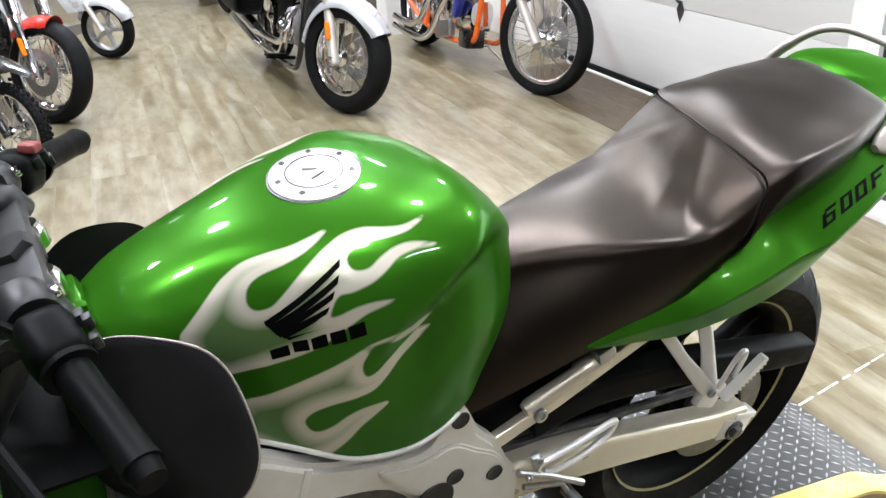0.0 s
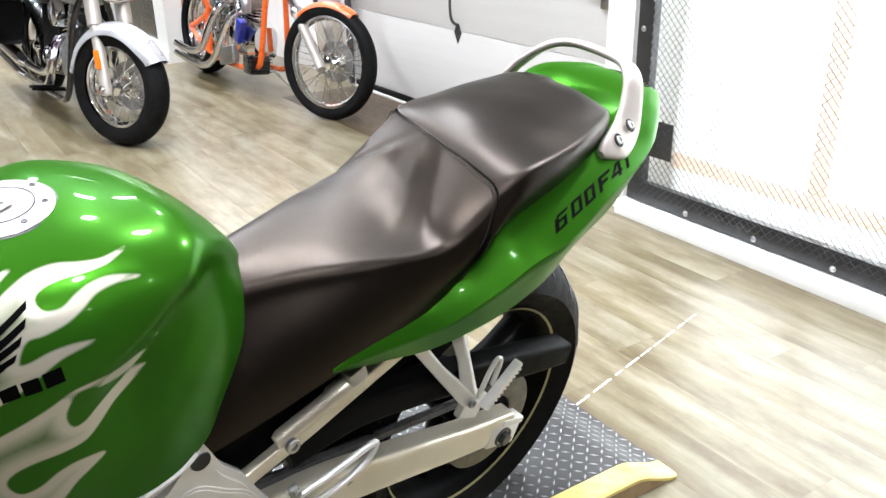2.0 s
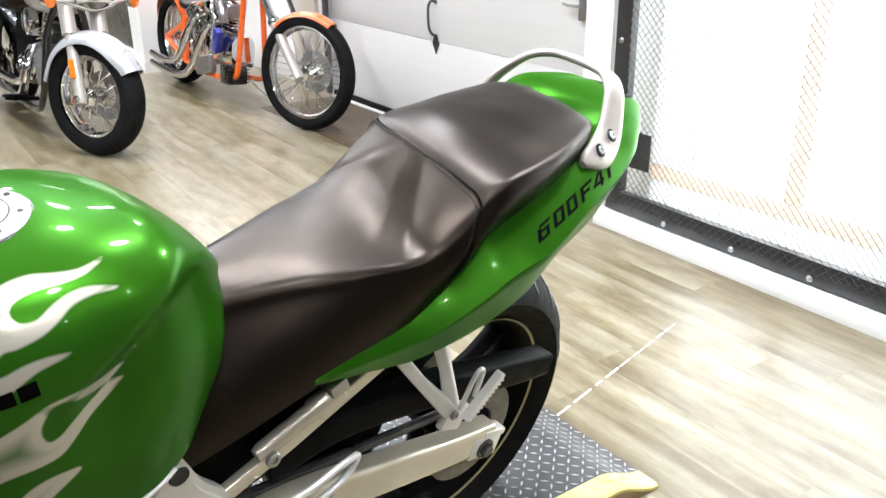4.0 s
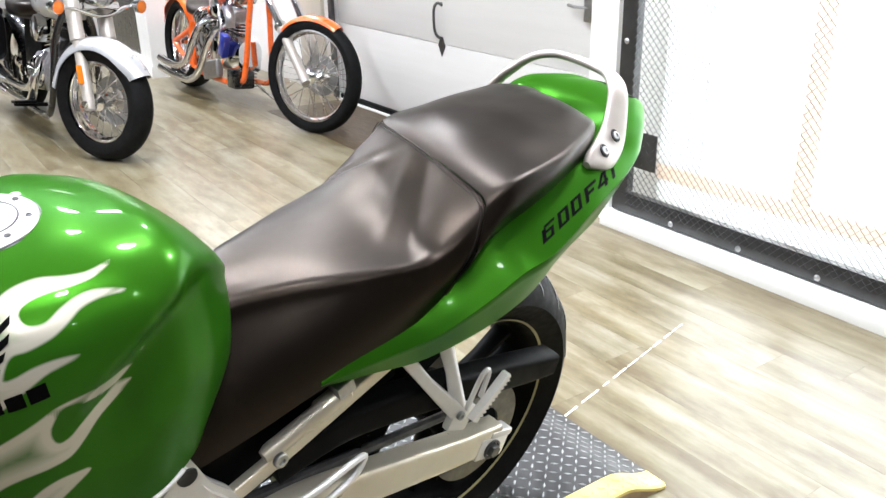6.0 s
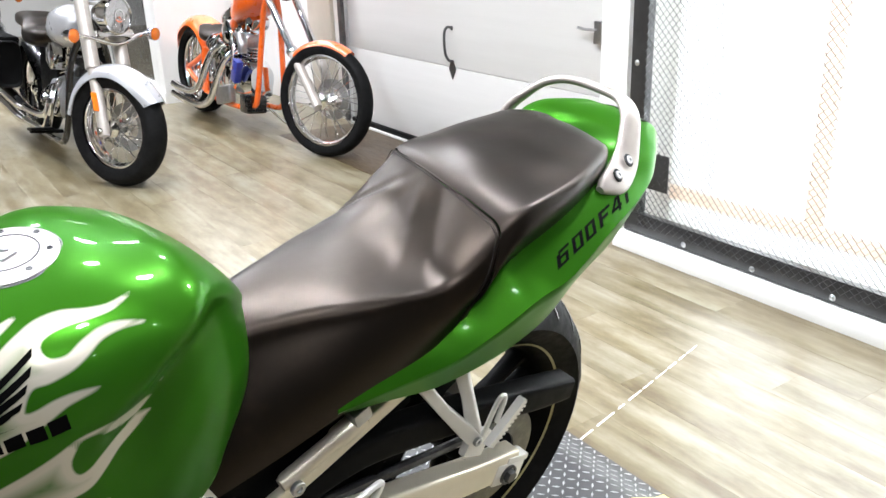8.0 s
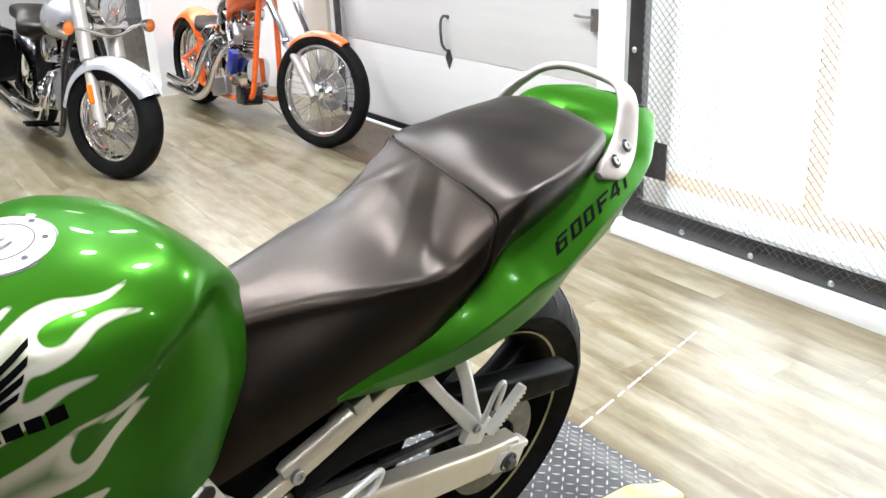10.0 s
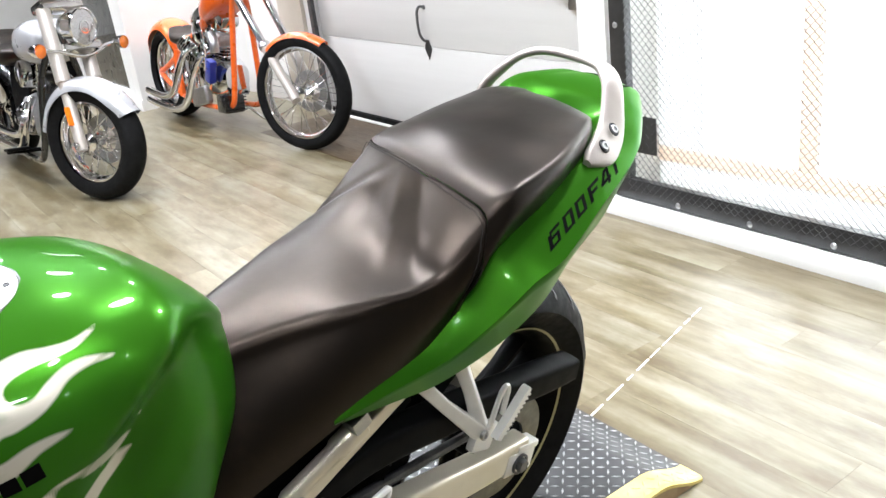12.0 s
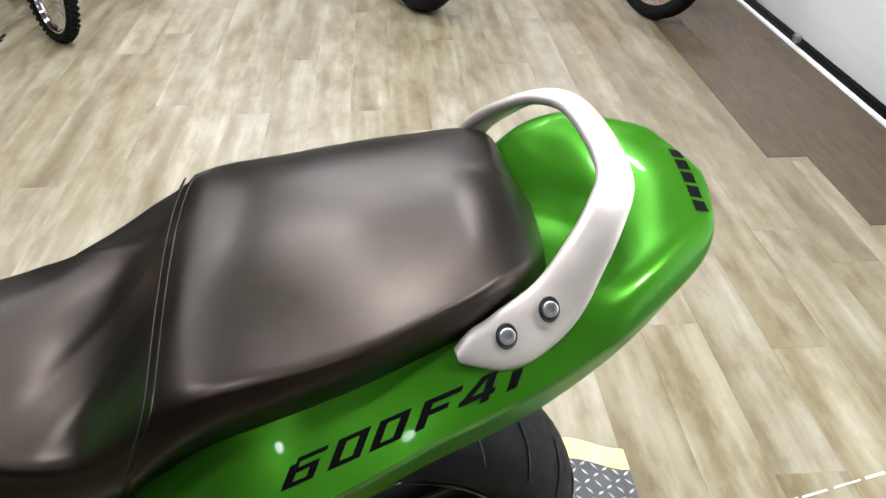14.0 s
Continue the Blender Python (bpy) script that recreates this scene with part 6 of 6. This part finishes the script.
cruiser((1.25, 4.755), 93, 27, PEARL, "pearl white cruiser motorcycle with chrome and spoked wheels")
cruiser((1.17, 8.75), 92, 12, GLOSSBLACK, "black cruiser motorcycle parked behind the white one", bags=False)
cruiser((-.30, 5.36), 125, 10, RED, "red cruiser motorcycle with chrome spoked wheel", bags=False, R=.285, guard=(42, 104), disc=1, fork=CHROME)

# orange chopper
chop = thing("chopper_motorcycle", ROOM @ pose(2.385, 4.57, 0, 0, 0, 93) @ pose(0, 0, 0, 6, 0, 0), "orange rigid chopper motorcycle with long chrome fork", "motorcycle", "showroom motorcycles")
FR = .328
cfw, cfm = spoked_wheel("front_wheel", chop, (0, 0, FR), 22, FR, .095, .258, RUBBER, 40)
disc_brake(cfw, cfm, .12, -1)
spoked_wheel("rear_wheel", chop, (1.80, 0, .325), 0, .325, .20, .225, RUBBER, 40)
S = pose(0, 0, 0, 0, 0, 22)
bm = bmesh.new()
arc_fender(bm, (0, 0, FR), 22, FR + .014, 48, 122, .105, .035)
part("front_fender", fix(bm), ORANGE, chop, "short orange front fender", 60)
for sgn in (-1, 1):
    lo, hi = S @ Vector((-.02, sgn * .095, FR - .03)), Vector((.66, sgn * .095, .98))
    bm = bmesh.new()
    tube(bm, [lo, lo.lerp(hi, .42)], [.027, .029], 16)
    leg = part("fork_slider", fix(bm), FORKPAINT, chop, "pale fork slider")
    bm = bmesh.new()
    tube(bm, [lo.lerp(hi, .42), hi], .0215, 14)
    part("fork_tube", fix(bm), CHROME, leg, "long chrome fork tube")
    bm = bmesh.new()
    lathe(bm, ((.030, -.02), (.036, -.01), (.036, .01), (.030, .02)), 18, axis(lo.lerp(hi, .42), hi - lo))
    part("dust_cap", fix(bm), CHROME, leg)
bm = bmesh.new()
slab(bm, pose(.58, 0, .89, 0, 45, 0), .05, .25, .03, .01)
slab(bm, pose(.66, 0, .985, 0, 45, 0), .05, .25, .03, .01)
part("fork_clamp", fix(bm), CHROME, chop, "chrome fork clamps")
round_lamp(chop, "headlamp", (.50, 0, .93), (-1, .3, 0), .07, .13, "small chrome headlamp")
for sgn in (-1, 1):
    pipe(chop, [(.70, 0, .93), (.69, sgn * .05, .80), (.70, sgn * .09, .30), (.74, sgn * .10, .19), (.90, sgn * .10, .16), (1.35, sgn * .11, .17), (1.66, sgn * .12, .26), (1.80, sgn * .12, .325)], .018, "frame_tube", "orange frame tube", ORANGE)
    pipe(chop, [(.73, 0, .90), (1.05, sgn * .06, .72), (1.35, sgn * .09, .55), (1.62, sgn * .115, .40), (1.80, sgn * .12, .33)], .018, "frame_tube", "orange frame tube", ORANGE)
bm = bmesh.new()
blob(bm, smooth_rings([(.72, 0, .90, .04, .05, .8), (.78, 0, .88, .10, .09, .75), (.92, 0, .83, .13, .11, .75), (1.08, 0, .76, .10, .08, .75), (1.18, 0, .70, .04, .03, .8)]))
part("fuel_tank", fix(bm), ORANGE, chop, "orange stretched fuel tank", 60)
bm = bmesh.new()
blob(bm, smooth_rings([(1.22, 0, .60, .05, .02, .6), (1.36, 0, .565, .12, .03, .6), (1.52, 0, .575, .14, .035, .6), (1.62, 0, .62, .10, .03, .6)]))
part("seat", fix(bm), LEATHER, chop, "small black solo seat", 60)
bm = bmesh.new()
arc_fender(bm, (1.80, 0, .34), 0, .36, 20, 165, .235, .09)
part("rear_fender", fix(bm), ORANGE, chop, "orange rear fender", 60)
bm = bmesh.new()
blob(bm, smooth_rings([(1.40, 0, .36, .07, .12, .7), (1.45, 0, .36, .10, .15, .7), (1.56, 0, .36, .10, .15, .7), (1.60, 0, .36, .07, .12, .7)]))
part("oil_tank", fix(bm), CHROME, chop, "polished oil tank", 60)
for sgn in (-1, 1):
    pipe(chop, [(1.47, sgn * .12, .50), (1.475, sgn * .125, .40), (1.46, sgn * .12, .19)], .022, "frame_strut", "orange frame strut", ORANGE)
bm = bmesh.new()
for k in range(8):
    lathe(bm, ((0, 0), (.088 - .004 * k, 0), (.090 - .004 * k, .004), (.088 - .004 * k, .009), (0, .009)), 24, axis(Vector((1.20 + .017 * k, .075 + .006 * k, .47 + .012 * k)), (.8, .25, .55)))
part("rear_cylinder", fix(bm), CHROME, chop, "polished finned rear cylinder")
bm = bmesh.new()
slab(bm, pose(1.00, .02, .60, 0, -8, 0), .26, .14, .09, .03, 3)
tube(bm, spline([(.92, .10, .62), (.86, .12, .58), (.86, .12, .52)], 4), .03, 14)
part("carburettor", fix(bm), STEEL, chop, "polished carburettor and intake")
bm = bmesh.new()
slab(bm, pose(1.12, .13, .22, 0, 12, 0), .24, .05, .12, .02, 3)
part("cam_cover", fix(bm), STEEL, chop, "brushed cam cover")
vtwin(chop, 1.08, .35, 1.28, CHROME)
bm = bmesh.new()
lathe(bm, ((0, .05), (.08, .05), (.10, .035), (.10, -.03)), 32, axis((1.40, -.14, .27), (0, -1, 0)))
blob(bm, smooth_rings([(1.05, -.15, .27, .035, .07, .6), (1.2, -.155, .27, .04, .09, .6), (1.42, -.155, .27, .04, .09, .6), (1.50, -.15, .27, .03, .06, .6)]))
part("primary_cover", fix(bm), CHROME, chop, "chrome primary cover")
pipe(chop, [(.96, .10, .52), (.98, .17, .48), (1.06, .20, .36), (1.16, .215, .20), (1.32, .22, .125), (1.56, .225, .125), (1.82, .225, .145)], .024, label="chrome drag pipe")
pipe(chop, [(1.18, .10, .54), (1.22, .17, .49), (1.27, .205, .38), (1.35, .22, .25), (1.48, .225, .200), (1.66, .225, .198), (1.82, .225, .212)], .025, label="chrome drag pipe")
bm = bmesh.new()
slab(bm, pose(1.34, .02, .36, 0, 8, 0), .20, .22, .20, .04, 3)
part("gearbox", fix(bm), CHROME, chop, "polished gearbox case")
pipe(chop, [(1.20, .13, .60), (1.26, .15, .52), (1.30, .15, .40), (1.24, .15, .28)], .009, "oil_line", "braided chrome oil line")
pipe(chop, [(1.02, .12, .66), (.96, .15, .60), (.95, .15, .48), (1.00, .14, .40)], .009, "oil_line", "braided chrome oil line")
bm = bmesh.new()
slab(bm, pose(.80, .08, .20), .13, .14, .12, .02)
for k in range(5):
    slab(bm, pose(.73, .08, .16 + k * .02), .012, .15, .006)
part("regulator", fix(bm), GLOSSBLACK, chop, "black finned regulator")
bm = bmesh.new()
slab(bm, pose(.91, .14, .40, 0, -20, 0), .07, .05, .15, .012)
part("coil_cover", fix(bm), BLUE, chop, "blue coil cover")
bm = bmesh.new()
tube(bm, spline([(.64, -.36, 1.12), (.62, -.20, 1.10), (.66, 0, 1.02), (.62, .20, 1.10), (.64, .36, 1.12)], 6), .0125, 10)
part("handlebar", fix(bm), CHROME, chop, "chrome drag bar")
bm = bmesh.new()
rod(bm, (1.00, -.12, .14), (.95, -.26, .01), .010)
part("side_stand", fix(bm), CHROME, chop)

# white scooter
scoot = thing("motor_scooter", ROOM @ pose(.055, 7.13, 0, 0, 0, 146), "white motor scooter with small five-spoke wheels", "scooter", "showroom motorcycles")
for nm, cx in (("front_wheel", 0), ("rear_wheel", 1.25)):
    m = axis((cx, 0, .215), (0, 1, 0))
    bm = bmesh.new()
    lathe(bm, ((.155, -.035), (.146, -.035), (.136, -.02), (.132, 0), (.136, .02), (.146, .035), (.155, .035), (.15, 0)), 40, m, loop=True)
    lathe(bm, ((0, -.05), (.03, -.05), (.034, -.04), (.034, .04), (.03, .05), (0, .05)), 20, m)
    for k in range(5):
        a = 2 * math.pi * k / 5
        tube(bm, [m @ Vector((.03 * math.cos(a), .03 * math.sin(a), .012)), m @ Vector((.14 * math.cos(a), .14 * math.sin(a), .012))], [.018, .013], 8)
    w = part(nm, fix(bm), PEARL, scoot, "white five-spoke cast wheel", 40)
    bm = bmesh.new()
    lathe(bm, tyre_profile(.215, .11, .152, 12), 48, m)
    part("tyre", fix(bm), RUBBER, w, "black scooter tyre", 50)
bm = bmesh.new()
arc_fender(bm, (0, 0, .22), 0, .245, 20, 160, .17, .07)
part("front_fender", fix(bm), PEARL, scoot, "white front fender", 60)
for sgn in (-1, 1):
    bm = bmesh.new()
    tube(bm, [(0, sgn * .07, .215), (.10, sgn * .07, .42)], .02, 12)
    part("fork_leg", fix(bm), SILVER, scoot)
bm = bmesh.new()
rows = []
for i in range(13):
    v = i / 12
    rows.append([(.10 + .22 * v + .10 * (u / .22) ** 2, u * (.75 + .35 * math.sin(v * math.pi)), .36 + .62 * v) for u in (-.22 + .044 * k for k in range(11))])
skin(bm, rows)
bm.normal_update()
bmesh.ops.solidify(bm, geom=bm.faces[:], thickness=.02)
shield = part("leg_shield", fix(bm), PEARL, scoot, "white front leg shield", 60)
round_lamp(scoot, "headlamp", (.22, 0, .98), (-1, 0, .1), .075, .12, "round headlamp")
for sgn in (-1, 1):
    round_lamp(shield, "turn_signal", (.12, sgn * .15, .62), (-1, sgn * .3, 0), .032, .04, "amber turn signal", AMBER)
bm = bmesh.new()
blob(bm, smooth_rings([(.30, 0, .20, .12, .04, .5), (.6, 0, .20, .16, .05, .5), (.8, 0, .24, .15, .08, .5), (.9, 0, .45, .17, .22, .6), (1.25, 0, .52, .18, .20, .6), (1.55, 0, .58, .08, .08, .7)]))
part("body", fix(bm), PEARL, scoot, "white rear body and footboard", 60)
bm = bmesh.new()
blob(bm, smooth_rings([(.85, 0, .72, .10, .03, .6), (1.0, 0, .74, .16, .05, .6), (1.4, 0, .77, .15, .05, .6), (1.5, 0, .78, .08, .03, .6)]))
part("seat", fix(bm), LEATHER, scoot, "black scooter seat", 60)
bm = bmesh.new()
tube(bm, spline([(.42, -.33, 1.00), (.32, -.15, 1.03), (.28, 0, 1.02), (.32, .15, 1.03), (.42, .33, 1.00)], 5), .014, 10)
part("handlebar", fix(bm), BLACK, scoot)

# black off-road motorcycle
dirt = thing("dirt_bike", ROOM @ pose(-.40, 4.39, 0, 0, 0, 120) @ Matrix.Scale(.67, 4), "black off-road motorcycle with a knobbly front tyre", "motorcycle", "showroom motorcycles")
dfw, dfm = spoked_wheel("front_wheel", dirt, (0, 0, .33), 12, .33, .085, .265, RUBBER, 32, 44, "alloy spoked wheel")
disc_brake(dfw, dfm, .12, -1)
drw, drm = spoked_wheel("rear_wheel", dirt, (1.38, 0, .31), 0, .31, .11, .235, RUBBER, 32, 40, "alloy spoked wheel")
S = pose(0, 0, 0, 0, 0, 12)
for sgn in (-1, 1):
    lo, hi = S @ Vector((-.02, sgn * .085, .31)), S @ Vector((.36, sgn * .085, .98))
    bm = bmesh.new()
    tube(bm, [lo, lo.lerp(hi, .55)], .030, 14)
    leg = part("fork_slider", fix(bm), GLOSSBLACK, dirt, "black fork slider")
    bm = bmesh.new()
    tube(bm, [lo.lerp(hi, .5), hi], .022, 14)
    part("fork_tube", fix(bm), CHROME, leg)
bm = bmesh.new()
rows = []
for i in range(15):
    v = i / 14
    x = -.30 + .78 * v
    rows.append([S @ Vector((x, u * (.35 + .65 * math.sin(min(v * 1.6, 1) * math.pi / 2)), .74 + .10 * math.sin(v * 2.2) - 1.2 * u * u)) for u in (-.10 + .02 * k for k in range(11))])
skin(bm, rows)
bm.normal_update()
bmesh.ops.solidify(bm, geom=bm.faces[:], thickness=.005)
part("front_fender", fix(bm), GLOSSBLACK, dirt, "high black front fender", 60)
bm = bmesh.new()
blob(bm, smooth_rings([(.42, 0, .78, .05, .06, .7), (.55, 0, .80, .14, .12, .7), (.80, 0, .78, .13, .10, .7), (.95, 0, .76, .06, .05, .7)]))
part("fuel_tank", fix(bm), RED, dirt, "red plastic fuel tank", 60)
bm = bmesh.new()
blob(bm, smooth_rings([(.80, 0, .84, .05, .03, .6), (.95, 0, .84, .10, .04, .6), (1.5, 0, .86, .10, .035, .6), (1.75, 0, .87, .06, .02, .6)]))
part("seat", fix(bm), LEATHER, dirt, "long black seat", 60)
bm = bmesh.new()
slab(bm, pose(.70, 0, .40), .30, .22, .36, .05, 3)
part("engine", fix(bm), DARKSTEEL, dirt, "dark single-cylinder engine")
for sgn in (-1, 1):
    pipe(dirt, [(.38, 0, .92), (.46, sgn * .08, .55), (.55, sgn * .10, .22), (.95, sgn * .11, .25), (1.38, sgn * .10, .31)], .017, "frame_tube", "black frame tube", GLOSSBLACK)
bm = bmesh.new()
tube(bm, spline([S @ Vector(q) for q in ((.50, -.40, 1.10), (.42, -.22, 1.14), (.38, 0, 1.04), (.42, .22, 1.14), (.50, .40, 1.10))], 5), .012, 10)
part("handlebar", fix(bm), GLOSSBLACK, dirt)
bm = bmesh.new()
tube(bm, spline([(.30, .30, .012), (.24, .34, .012), (.16, .35, .02)], 4), .008, 8)
part("stand_foot", fix(bm), GLOSSBLACK, dirt)

# ---- floor boards, each its own piece ----
rng = random.Random(11)
BOARD_W, BOARD_L = 0.152, 1.22
near, far = [], []
x = X0
while x < X1 - 0.01:
    w = min(BOARD_W, X1 - x)
    y = Y0 - rng.uniform(0, BOARD_L)
    while y < Y1:
        y0, y1 = max(y, Y0), min(y + BOARD_L, Y1)
        if y1 - y0 > 0.05:
            (near if x > -0.9 and -0.6 < y0 < 7.2 else far).append((x, w, y0, y1 - y0))
        y += BOARD_L
    x += BOARD_W
meshes = {}
for x, w, y0, l in near[:300]:
    key = (round(w, 3), round(l, 3))
    if key not in meshes:
        bm = bmesh.new()
        g = 0.00025
        slab(bm, pose(w / 2, l / 2, -0.002), w - 2 * g, l - 2 * g, 0.004)
        me = bpy.data.meshes.new("plank")
        bm.to_mesh(me)
        bm.free()
        me.materials.append(PLANK)
        meshes[key] = me
    ob = new("plank", meshes[key])
    ob.parent = floor
    ob.matrix_basis = pose(x, y0, 0)
bm = bmesh.new()
for x, w, y0, l in far + near[300:]:
    v = [bm.verts.new(q) for q in ((x, y0, 0), (x + w, y0, 0), (x + w, y0 + l, 0), (x, y0 + l, 0))]
    bm.faces.new(v)
part("planks", bm, PLANK, floor, "", 0, "stuff")
